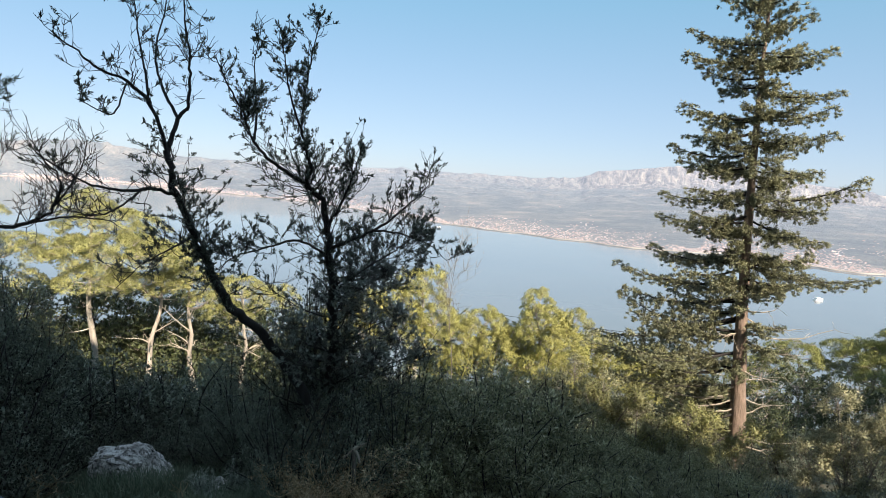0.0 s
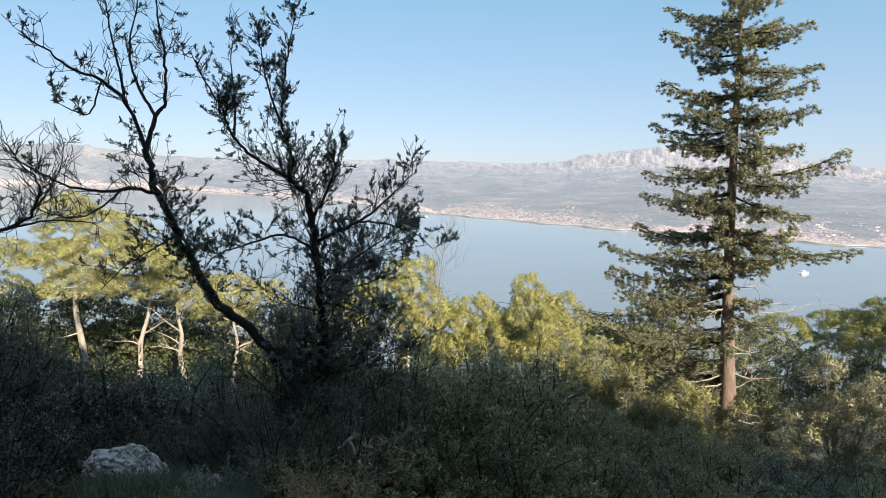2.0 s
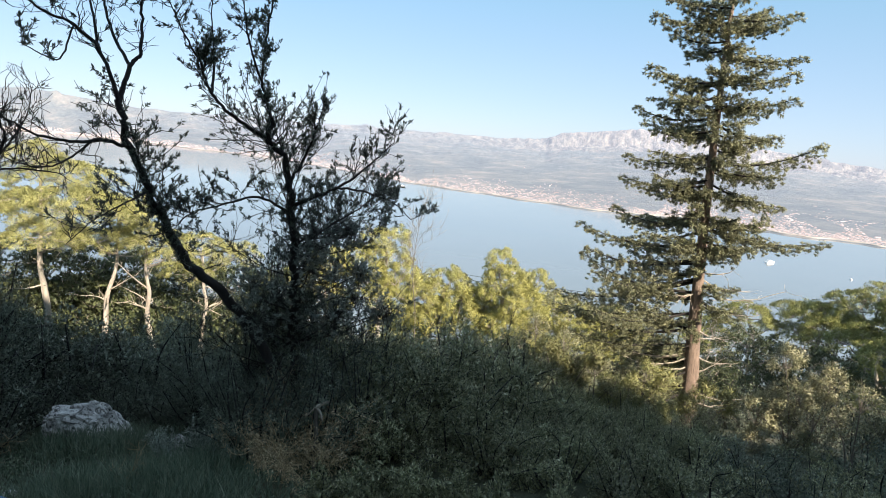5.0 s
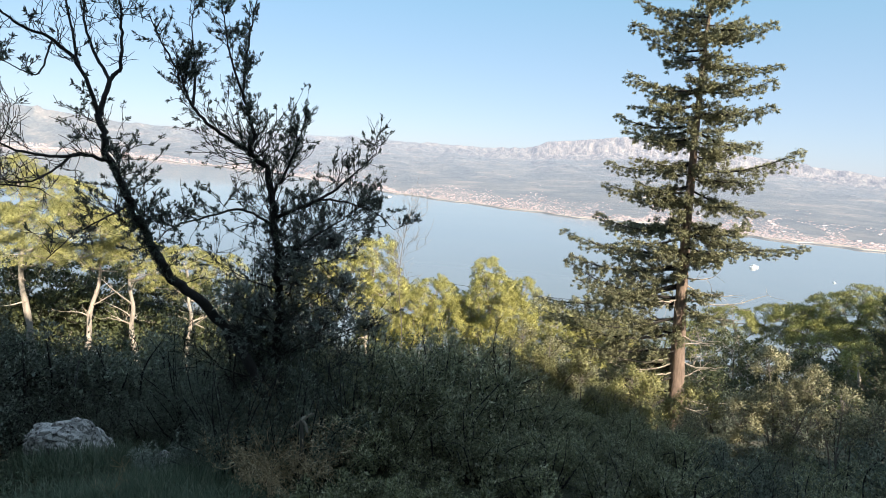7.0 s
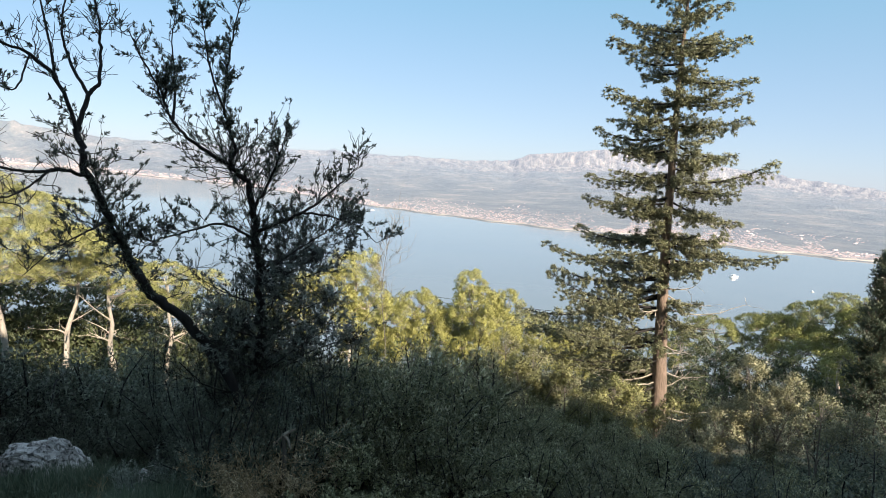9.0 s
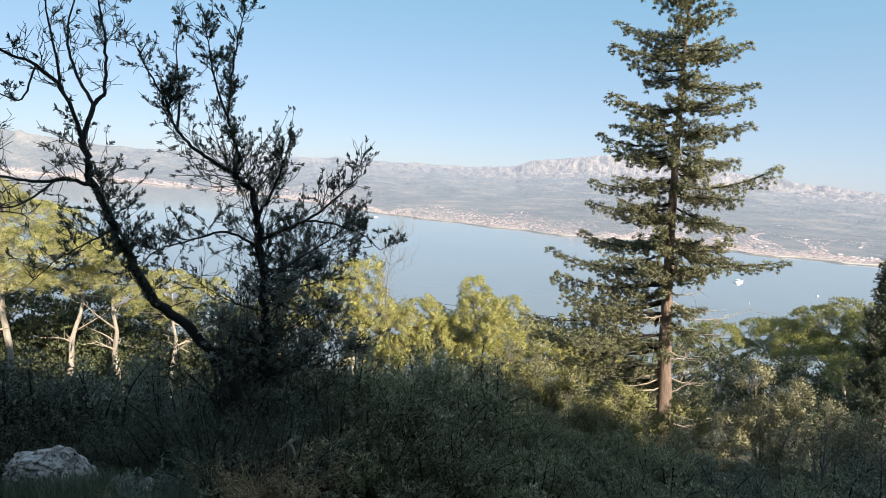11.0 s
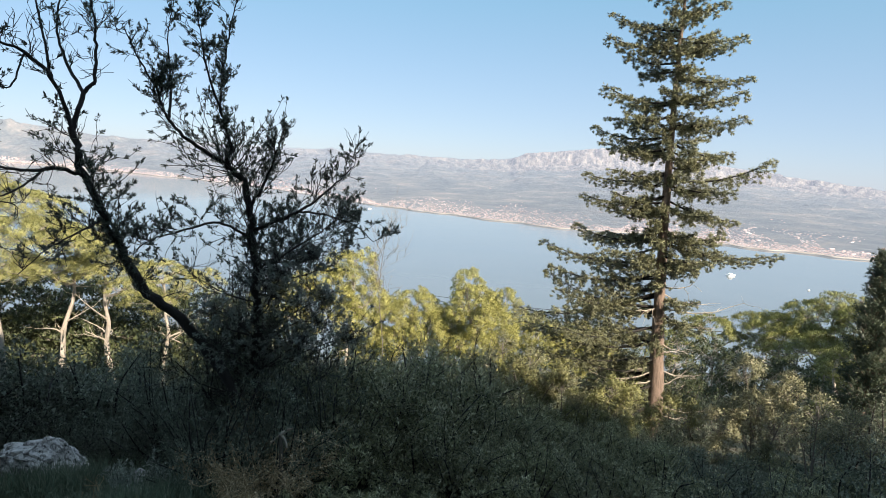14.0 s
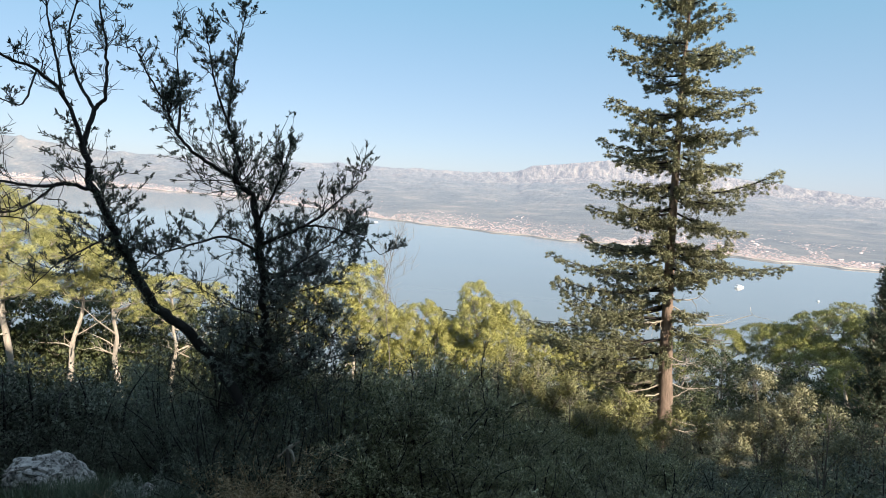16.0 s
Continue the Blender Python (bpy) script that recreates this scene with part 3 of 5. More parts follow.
LIMBS_B = {
    "trunk": [(-1.36, 8.8, -4.5), (-1.41, 8.79, -3.86), (-1.47, 8.78, -2.7), (-1.52, 8.77, -1.88), (-1.57, 8.76, -0.93), (-1.67, 8.74, -0.34), (-1.93, 8.69, -0.04)],
    "left": [(-1.93, 8.69, -0.04), (-2.3, 8.49, 0.19), (-2.54, 8.32, 0.46), (-2.66, 8.28, 0.79), (-2.81, 8.13, 1.1), (-2.93, 7.98, 1.44)],
    "left_up": [(-2.54, 8.32, 0.46), (-2.57, 8.52, 0.92), (-2.64, 8.6, 1.44), (-2.62, 8.72, 1.91)],
    "up": [(-1.93, 8.69, -0.04), (-1.86, 8.7, 0.17), (-2.01, 8.77, 0.63), (-2.02, 8.87, 1.16), (-1.95, 8.89, 1.68), (-1.88, 9.01, 2.21)],
    "up_side": [(-2.01, 8.77, 0.63), (-2.13, 8.54, 1.1), (-2.19, 8.42, 1.51), (-2.2, 8.31, 1.73)],
}
LIMBS_B2 = {
    "right": [(-1.61, 8.75, -0.61), (-1.4, 8.69, -0.22), (-1.25, 8.61, 0.2), (-1.22, 8.61, 0.3)],
    "arm": [(-1.57, 8.76, -0.93), (-1.12, 8.63, -0.72), (-0.73, 8.47, -0.47), (-0.4, 8.29, -0.16), (-0.24, 8.2, 0.01)],
    "arm_low": [(-0.96, 8.55, -0.62), (-0.57, 8.48, -0.65), (-0.18, 8.3, -0.76), (0.05, 8.2, -0.94)],
    "west": [(-1.57, 8.76, -1.03), (-1.95, 8.48, -0.82), (-2.34, 8.17, -0.92), (-2.65, 7.97, -1.03), (-2.78, 7.82, -1.2)],
    "low": [(-1.53, 8.77, -1.56), (-1.09, 8.53, -1.19), (-0.7, 8.37, -0.91), (-0.48, 8.29, -0.74)],
}
# leafy masses on the upright olive: centre, radius
MASSES_B = [(-1.07, 8.94, -1.32, 0.37), (-0.76, 8.72, -1.22, 0.28), (-1.28, 8.41, -1.71, 0.35), (-1.00, 8.95, -1.94, 0.39), (-1.96, 8.27, -1.96, 0.30), (-1.74, 8.83, -2.24, 0.41), (-1.25, 8.66, -2.37, 0.45), (-0.87, 8.46, -2.37, 0.39), (-0.58, 8.99, -1.84, 0.26), (-0.61, 8.74, -2.20, 0.36), (-1.90, 8.28, -2.43, 0.36), (-1.52, 8.87, -2.82, 0.38), (-0.23, 8.76, -2.34, 0.27), (-1.14, 8.43, -1.44, 0.31)]
# limb: base radius, tip radius, twigs, twig reach, leafiness
LIMB_A = {"trunk": (0.085, 0.036, 46, 0.5, 0.95), "left": (0.028, 0.006, 22, 0.32, 0.10), "right": (0.034, 0.006, 26, 0.36, 0.14), "mid": (0.02, 0.004, 20, 0.30, 0.08), "inner": (0.022, 0.005, 20, 0.32, 0.12),
          "side": (0.028, 0.006, 24, 0.36, 0.05), "side_low": (0.014, 0.004, 12, 0.35, 0.05), "low": (0.014, 0.004, 14, 0.35, 0.45), "hook": (0.012, 0.004, 6, 0.22, 0.5)}
LIMB_B = {"trunk": (0.085, 0.035, 60, 0.8, 0.6), "left": (0.03, 0.006, 30, 0.36, 0.55), "left_up": (0.02, 0.004, 24, 0.28, 0.42), "up": (0.034, 0.006, 38, 0.30, 0.6), "up_side": (0.018, 0.004, 22, 0.30, 0.5),
          "right": (0.026, 0.006, 22, 0.34, 0.45), "arm": (0.03, 0.005, 26, 0.38, 0.5), "arm_low": (0.018, 0.005, 20, 0.32, 0.5), "low": (0.02, 0.005, 26, 0.5, 0.5),
          "west": (0.022, 0.005, 34, 0.42, 0.62)}


def build_olive(limbs, more, spec, label, masses=()):
    base = limbs["trunk"][0]
    root = tagged(empty("wild_olive_tree", pose(*base)), label, "tree")
    foliage = Geo()
    for name, pts in (*limbs.items(), *more.items()):
        r0, r1, count, reach, leafy = spec[name]
        line = smooth_line(np.array(pts) - np.array(base), 6)
        line = line + RNG.normal(size=line.shape) * r0 * 0.25 * (np.arange(len(line)) > 0)[:, None]
        g, ends = Geo(), []
        tube(g, line, r0, r1, 8 if name == "trunk" else 6, 0, 0.06, 0.8)
        grow_twigs(g, line, max(r0 * 0.3, 0.006) if name != "trunk" else 0.014, count, reach, 0.45 if name == "trunk" else 0.15, 2, 0.3, 0, ends)
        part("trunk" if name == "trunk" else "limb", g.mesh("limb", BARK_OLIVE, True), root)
        if ends:
            p = np.array([e[0] for e in ends])
            w = np.array([e[1] for e in ends])
            clump = np.array([noise.noise(Vector(q) * 2.2 + Vector((3, 1, 7))) for q in p + np.array(base)])
            tip = np.array([e[2] == 4 for e in ends])
            keep = RNG.uniform(size=len(p)) < np.clip(leafy * (1.0 + 1.8 * clump) * np.where(tip, 1.25, 0.6), 0, 1)
            p, w = p[keep], w[keep]
            k = 15
            back = RNG.uniform(0, 1, (len(p) * k, 1)) ** 1.5
            at = np.repeat(p, k, 0) - np.repeat(w, k, 0) * back * 0.07 + RNG.normal(size=(len(p) * k, 3)) * 0.007
            leaves(foliage, at, np.repeat(w, k, 0) * (0.9 - 0.5 * back) + RNG.normal(size=(len(p) * k, 3)) * 0.5 + np.array([0, 0, 0.2]), 0.048, 0.016)
    stem = smooth_line(np.array(limbs["trunk"]) - np.array(base), 6)
    sprays = Geo()
    for x, y, z, r in masses:      # leafy side sprays
        c = np.array([x, y, z]) - np.array(base)
        foot = stem[np.argmin(np.linalg.norm(stem - c + np.array([0, 0, 0.45]), axis=1))]
        g = Geo()
        tube(g, smooth_line([foot, (foot + c) / 2 + RNG.normal(size=3) * 0.05, c], 5), 0.014, 0.006, 5)
        for _ in range(52):
            d = unit(RNG.normal(size=3) + np.array([0, 0, 0.2]))
            e = c + d * r * RNG.uniform(0.35, 1.12)
            tube(g, smooth_line([c + d * 0.05, (c + e) / 2 + RNG.normal(size=3) * 0.04, e], 3), 0.005, 0.0026, 3)
            k = 17
            back = RNG.uniform(0, 1, (k, 1)) ** 1.3
            w = unit(d + RNG.normal(size=3) * 0.5 + np.array([0, 0, 0.3]))
            facing_leaves(sprays, e - w * back * 0.09 + RNG.normal(size=(k, 3)) * 0.008, w * (0.9 - 0.5 * back) + RNG.normal(size=(k, 3)) * 0.6, d + RNG.normal(size=(k, 3)) * 0.5 + np.array([0, 0, 0.3]), 0.052, 0.019, 0, 0.5, True)
        part("limb", g.mesh("limb", BARK_OLIVE, True), root)
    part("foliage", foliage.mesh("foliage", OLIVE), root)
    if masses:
        part("foliage", sprays.mesh("foliage", OLIVE_LIT), root, "leaves of the lower sprays, lightened to stand for skylight")
    return root


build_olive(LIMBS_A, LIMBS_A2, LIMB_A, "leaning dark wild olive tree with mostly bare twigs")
for k in range(15):
    t, ang = RNG.uniform(0, 1), RNG.uniform(-1.1, 3.6)
    p = np.array([-1.43 - 0.1 * t, 8.78, -3.4 + 2.2 * t])
    e = p + np.array([math.cos(ang) * 1.1, math.sin(ang) * 0.5, RNG.uniform(0.2, 0.6)])
    LIMBS_B2[f"spur{k}"] = [tuple(p), tuple((p + e) / 2 + np.array([0, 0, -0.06])), tuple(e)]
    LIMB_B[f"spur{k}"] = (0.016, 0.004, 13, 0.6, 0.5)
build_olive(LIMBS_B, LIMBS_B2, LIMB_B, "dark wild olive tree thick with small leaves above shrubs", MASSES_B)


# three slender trees at the far edge of the clearing
EDGE_TREES = [
    ({
        "trunk": [(-7.35, 7.43, -0.78), (-7.29, 7.5, -0.39), (-7.24, 7.55, -0.05), (-7.19, 7.59, 0.26), (-7.18, 7.6, 0.63), (-7.21, 7.57, 0.92), (-7.23, 7.55, 1.21), (-7.18, 7.6, 1.81)],
        "fork": [(-7.19, 7.59, 0.26), (-7.11, 7.67, 0.42), (-7.02, 7.75, 0.65), (-6.92, 7.84, 1.04), (-6.83, 7.92, 1.35), (-6.75, 7.99, 1.66)],
        "west": [(-7.19, 7.59, 0.26), (-7.37, 7.52, 0.4), (-7.51, 7.48, 0.54), (-7.66, 7.42, 0.92)],
        "twig": [(-7.21, 7.57, 0.77), (-7.09, 7.69, 1.01), (-7.03, 7.74, 1.24), (-7.0, 7.77, 1.47)],
        "low": [(-7.29, 7.5, -0.39), (-7.17, 7.61, -0.21), (-7.07, 7.7, -0.04)],
        "back": [(-7.24, 7.55, -0.05), (-7.5, 7.8, 0.3), (-7.7, 8.0, 0.8)],
    }, {"trunk": (0.10, 0.03, 40, 0.42, 0.5), "fork": (0.024, 0.004, 26, 0.34, 0.3)}),
    ({
        "trunk": [(-7.43, 8.32, -1.19), (-7.35, 8.4, -0.87), (-7.31, 8.43, -0.53), (-7.31, 8.43, -0.36)],
        "west": [(-7.31, 8.43, -0.36), (-7.35, 8.4, -0.17), (-7.41, 8.35, -0.03), (-7.53, 8.24, -0.12), (-7.61, 8.16, -0.29)],
        "west_up": [(-7.41, 8.35, -0.03), (-7.43, 8.33, 0.18), (-7.46, 8.3, 0.38), (-7.53, 8.23, 0.49)],
        "east": [(-7.31, 8.43, -0.36), (-7.25, 8.49, -0.19), (-7.25, 8.49, 0.07), (-7.23, 8.5, 0.4), (-7.25, 8.49, 0.72), (-7.2, 8.53, 0.97), (-7.09, 8.62, 1.11)],
        "east_up": [(-7.23, 8.5, 0.4), (-7.13, 8.59, 0.66), (-7.04, 8.66, 0.91), (-6.94, 8.74, 1.17), (-6.94, 8.75, 1.42)],
        "low": [(-7.31, 8.43, -0.61), (-7.22, 8.51, -0.52), (-7.11, 8.61, -0.5)],
    }, {"trunk": (0.075, 0.05, 8, 0.4, 0.4)}),
    ({
        "trunk": [(-7.32, 9.2, -1.19), (-7.26, 9.25, -0.81), (-7.22, 9.29, -0.49)],
        "west": [(-7.22, 9.29, -0.49), (-7.2, 9.31, -0.22), (-7.26, 9.25, -0.04), (-7.38, 9.16, 0.13), (-7.39, 9.15, 0.44), (-7.39, 9.15, 0.79), (-7.36, 9.18, 1.06), (-7.31, 9.22, 1.37)],
        "east": [(-7.22, 9.29, -0.49), (-7.12, 9.36, -0.35), (-7.06, 9.41, -0.07), (-7.03, 9.43, 0.2), (-7.05, 9.42, 0.43), (-6.94, 9.5, 0.66), (-6.85, 9.57, 0.94), (-6.74, 9.64, 1.09)],
        "inner": [(-7.05, 9.42, 0.34), (-7.12, 9.37, 0.56), (-7.16, 9.33, 0.69)],
        "crown": [(-6.94, 9.5, 0.66), (-6.98, 9.47, 0.93), (-7.11, 9.37, 1.0)],
        "bare": [(-7.07, 9.4, -0.16), (-6.84, 9.58, -0.06), (-6.73, 9.65, 0.13), (-6.62, 9.73, 0.37)],
    }, {"trunk": (0.07, 0.05, 6, 0.4, 0.4), "bare": (0.014, 0.003, 14, 0.3, 0.03)}),
]
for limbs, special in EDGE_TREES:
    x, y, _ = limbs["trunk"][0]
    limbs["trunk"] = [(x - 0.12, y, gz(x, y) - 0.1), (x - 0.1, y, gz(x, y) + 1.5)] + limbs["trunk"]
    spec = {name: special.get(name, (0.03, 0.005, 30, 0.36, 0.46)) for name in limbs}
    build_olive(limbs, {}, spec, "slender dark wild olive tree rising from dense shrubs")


REACH = {
    "trunk": [(-7.0, 8.0, -4.7), (-6.67, 8.0, -2.29), (-6.45, 8.05, -1.46), (-6.14, 8.17, -0.95), (-5.59, 8.32, -0.8), (-5.2, 8.33, -0.59), (-5.0, 8.22, -0.2), (-5.15, 8.01, 0.13)],
    "arm": [(-5.59, 8.32, -0.8), (-4.99, 8.34, -0.67), (-4.51, 8.39, -0.68), (-4.33, 8.38, -0.75)],
    "fork": [(-5.2, 8.33, -0.59), (-4.99, 8.35, -0.32), (-4.78, 8.35, 0.05), (-4.7, 8.29, 0.35)],
}
build_olive(REACH, {}, {"trunk": (0.055, 0.008, 40, 0.5, 0.035), "arm": (0.018, 0.004, 18, 0.35, 0.02), "fork": (0.016, 0.004, 18, 0.3, 0.02)}, "bare-twigged dark tree bending out over the shrubs")


# fir
def bough_mesh(seed, reach):
    """A bough along +x: flat side twigs set with small dense clumps of needles."""
    rng = np.random.default_rng(seed)
    g = Geo()
    s = np.linspace(0, 1, 9)
    line = np.stack([s * reach, 0.06 * reach * np.sin(s * 4 + seed), reach * (-0.10 * np.sin(s * 2.6) + 0.07 * s ** 2)], -1)
    tube(g, line, 0.012 + 0.012 * reach, 0.005, 4, 0)
    at, way, out = [], [], []

    def clump(c, w, r):
        m = 32
        d = unit(rng.normal(size=(m, 3)))
        at.append(c + d * r * rng.uniform(0.15, 1.0, (m, 1)) * [1, 1, 0.7])
        way.append(d * 0.55 + w * 0.45 + rng.normal(size=(m, 3)) * 0.4)
        out.append(d + np.array([0, 0, 0.3]))
    for k in range(int(7 + 9 * reach)):
        u = min(1.0, 0.12 + 0.95 * (k + rng.uniform()) / int(7 + 9 * reach))
        p = np.array([np.interp(u, s, line[:, c]) for c in range(3)])
        sgn = 1 if k % 2 else -1
        ln = (0.34 * reach * (1.02 - u) ** 0.7 + 0.13) * rng.uniform(0.45, 1.1)
        w = unit(np.array([0.75, sgn * rng.uniform(0.25, 1.1), rng.normal() * 0.16 + 0.03]))
        t = np.linspace(0, 1, 4)[:, None]
        tube(g, p + t * ln * w + np.array([0, 0, -0.10 * ln]) * t ** 2, 0.007, 0.003, 3, 0)
        for q in np.arange(0.2, 1.08, 0.11 / max(ln, 0.11)):
            if rng.uniform() < 0.1:
                continue
            c = p + q * ln * w + np.array([0, 0, -0.10 * ln * q * q]) + rng.normal(size=3) * [0.03, 0.03, 0.035]
            clump(c, w, rng.uniform(0.042, 0.072))
            if rng.uniform() < 0.55:
                clump(c + np.array([0, 0, -rng.uniform(0.05, 0.15)]) + rng.normal(size=3) * 0.02, w + np.array([0, 0, -0.5]), rng.uniform(0.032, 0.055))
    facing_leaves(g, np.concatenate(at), np.concatenate(way), np.concatenate(out), 0.048, 0.021, 1, 0.3)
    return g.mesh("bough", [BARK_OLIVE, FIR])


BOUGHS = {r: [bough_mesh(20 + 7 * k + int(r * 10), r) for k in range(4)] for r in (0.5, 0.9, 1.4, 2.0, 2.8)}


def build_fir():
    base = np.array([7.02, 13.98, gz(7.08, 13.95) - 0.1])
    root = tagged(empty("fir_tree", pose(*base)), "tall fir with layered dark green boughs and dead lower branches", "tree")
    top = np.array([6.76, 14.08, 5.75])
    s = np.linspace(0, 1, 24)[:, None]
    line = (top - base) * s + np.concatenate([-0.20 * np.sin(s * np.pi), 0.03 * np.sin(s * 9), 0 * s], 1)
    g = Geo()
    tube(g, line, 0.21, 0.015, 12, 0, 0.05, 0.7)
    part("trunk", g.mesh("trunk", BARK_FIR, True), root)
    H = top[2] - base[2]

    def axis(z):
        t = np.clip((z - base[2]) / H, 0, 1)
        return np.array([np.interp(t, s[:, 0], line[:, c]) for c in range(3)])
    right = math.atan2(-0.43, 0.90)     # to the right, across the line of sight from the house
    rng = np.random.default_rng(5)
    # the large boughs: height, reach; to the left and to the right
    left = [(4.6, 0.7), (4.12, 0.95), (3.47, 1.5), (3.15, 1.55), (2.75, 1.25), (1.9, 1.65), (1.6, 1.6), (1.13, 1.75), (0.85, 1.5), (0.29, 1.85), (-0.23, 1.8), (-0.62, 1.3), (-1.0, 2.0), (-1.31, 2.0), (-1.74, 2.8), (-2.0, 2.5),
            (-2.61, 3.35), (-2.85, 2.7), (-3.39, 3.4), (-3.7, 2.7), (-4.1, 2.8), (-4.5, 2.4), (-4.8, 2.7), (-5.2, 2.5)]
    rightward = [(4.5, 0.7), (3.84, 0.9), (3.25, 1.3), (3.0, 1.0), (2.42, 1.5), (1.9, 1.45), (1.42, 1.5), (1.0, 1.4), (0.66, 1.05), (0.2, 2.1), (-0.3, 1.6), (-1.06, 1.1), (-1.35, 2.3), (-1.6, 1.3), (-2.6, 0.8), (-3.0, 1.0)]
    around = [(z, float(np.interp(z, [-4.8, -3.0, -1.5, 0.5, 2.0, 3.5, 4.5, 5.6], [1.9, 2.5, 2.2, 1.6, 1.4, 1.1, 0.8, 0.3]))) for z in np.arange(-5.3, 5.6, 0.60)]
    boughs = []
    for z, reach in left:
        boughs += [(z, reach, right + math.pi + rng.normal() * 0.3), (z + rng.normal() * 0.08, reach * 0.8, right + math.pi + rng.choice([-0.7, 0.7]))]
    for z, reach in rightward:
        boughs += [(z, reach, right + rng.normal() * 0.3), (z + rng.normal() * 0.08, reach * 0.75, right + rng.choice([-0.7, 0.7]))]
    for k, (z, reach) in enumerate(around):
        for q in range(4):
            ang = k * 1.9 + q * 1.57 + rng.normal() * 0.2
            if z < -1.9 and math.cos(ang - right) > 0.1 + 0.2 * (z < -4.2):
                continue
            boughs.append((z + rng.normal() * 0.06, reach * rng.uniform(0.3, 0.6 if z < 0 else 0.7), ang))
    for z in np.arange(-2.2, 5.5, 0.24):    # short growth on the camera's side, placed to cover the stem from view
        boughs.append((z, rng.uniform(0.4, 0.75), right - math.pi / 2 + rng.normal() * 0.6))
    for k, (z, reach, ang) in enumerate(boughs):
        size = min(BOUGHS, key=lambda r: abs(r - reach))
        ob = part("bough", BOUGHS[size][k % 4], root)
        ob.location = axis(z)
        tilt = np.interp(z, [-5, -1, 3, 5.6], [5, 1, -6, -40]) + rng.normal() * 5
        ob.rotation_euler = (rng.normal() * 0.22, radians(tilt), ang)
        ob.scale = (reach / size, reach / size * rng.uniform(0.75, 1.05), rng.uniform(0.85, 1.2))
    # dead branches low on the stem: height, turn from the rightward bearing, length, rise
    dead = [(-4.28, math.pi - 0.15, 1.7, -0.10), (-4.24, math.pi + 0.1, 2.0, -0.02), (-4.34, math.pi + 0.35, 1.4, -0.14), (-4.2, math.pi - 0.4, 1.2, 0.08), (-4.75, 0.2, 0.65, 0.7), (-4.3, -0.2, 1.0, 0.05), (-5.4, 0.0, 0.8, 0.06), (-5.15, 0.3, 1.3, -0.05),
            (-2.8, 0.1, 1.8, 0.14), (-2.95, -0.2, 1.3, -0.12), (-2.45, 0.4, 1.2, -0.2)]
    for _ in range(5):
        dead.append((rng.uniform(-5.2, -2.2), rng.choice([rng.uniform(-0.8, 0.9), rng.uniform(2.4, 4.0)]), rng.uniform(0.5, 1.3), rng.normal() * 0.1))
    for zz, turn, ln, lift in dead:
        ang = right + turn
        g = Geo()
        t = np.linspace(0, 1, 8)[:, None]
        pts = axis(zz) + t * ln * np.array([np.cos(ang), np.sin(ang), 0]) + np.concatenate([0 * t, 0 * t, lift * t - 0.12 * np.sin(t * 3.1)], 1) * ln + rng.normal(size=(8, 3)) * 0.02 * t
        tube(g, pts, 0.02, 0.005, 4)
        grow_twigs(g, pts, 0.008, 7, 0.45, 0.25, 1, 0.0)
        part("dead_branch", g.mesh("dead_branch", DEADWOOD), root, "bare grey dead branch")


build_fir()


# pines
def pad_mesh(seed, mat, puffs=15, blades=58, length=0.15, width=0.034, thick=0.2):
    """A pad of pine needles about a metre in radius: rounded puffs side by side on short twigs."""
    rng = np.random.default_rng(seed)
    g = Geo()
    ang = rng.uniform(0, 2 * np.pi, puffs)
    rr = np.sqrt(rng.uniform(0, 1, puffs)) * 0.8
    c = np.stack([rr * np.cos(ang), rr * np.sin(ang), thick * (1.2 - rr * rr) * rng.uniform(0.2, 1.3, puffs)], -1)
    for q in c:
        r = rng.uniform(0.17, 0.33)
        d = unit(rng.normal(size=(blades, 3)))
        d[:, 2] = np.where(rng.uniform(size=blades) < 0.6, np.abs(d[:, 2]), d[:, 2])
        at = q + d * r * rng.uniform(0.5, 1.0, (blades, 1)) ** 0.5 * [1, 1, 0.8]
        facing_leaves(g, at, d * 0.5 + rng.normal(size=(blades, 3)) * 0.6 + np.array([0, 0, 0.35]), d + q * 0.5 + np.array([0, 0, 0.3]), length, width, 0, 0.22)
        if r > 0.25:
            tube(g, np.array([[0, 0, -0.15], q * 0.5 + [0, 0, -0.1], q]), 0.016, 0.005, 3, 1)
    return g.mesh("foliage", [mat, BARK_PINE])


PADS = [pad_mesh(40 + k, PINE, 15, 70, 0.13, 0.029) for k in range(5)]
PADS_YOUNG = [pad_mesh(50 + k, PINE_YOUNG, 14, 50, 0.168, 0.046, 0.5) for k in range(5)]
PADS_DEEP = [pad_mesh(60 + k, PINE_DEEP, 13, 42, 0.15, 0.044) for k in range(5)]

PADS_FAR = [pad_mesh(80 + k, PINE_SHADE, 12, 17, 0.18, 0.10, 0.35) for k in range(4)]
LOWER_WOOD = "pine low on the slope behind the nearer trees, its needles darkened for shade"


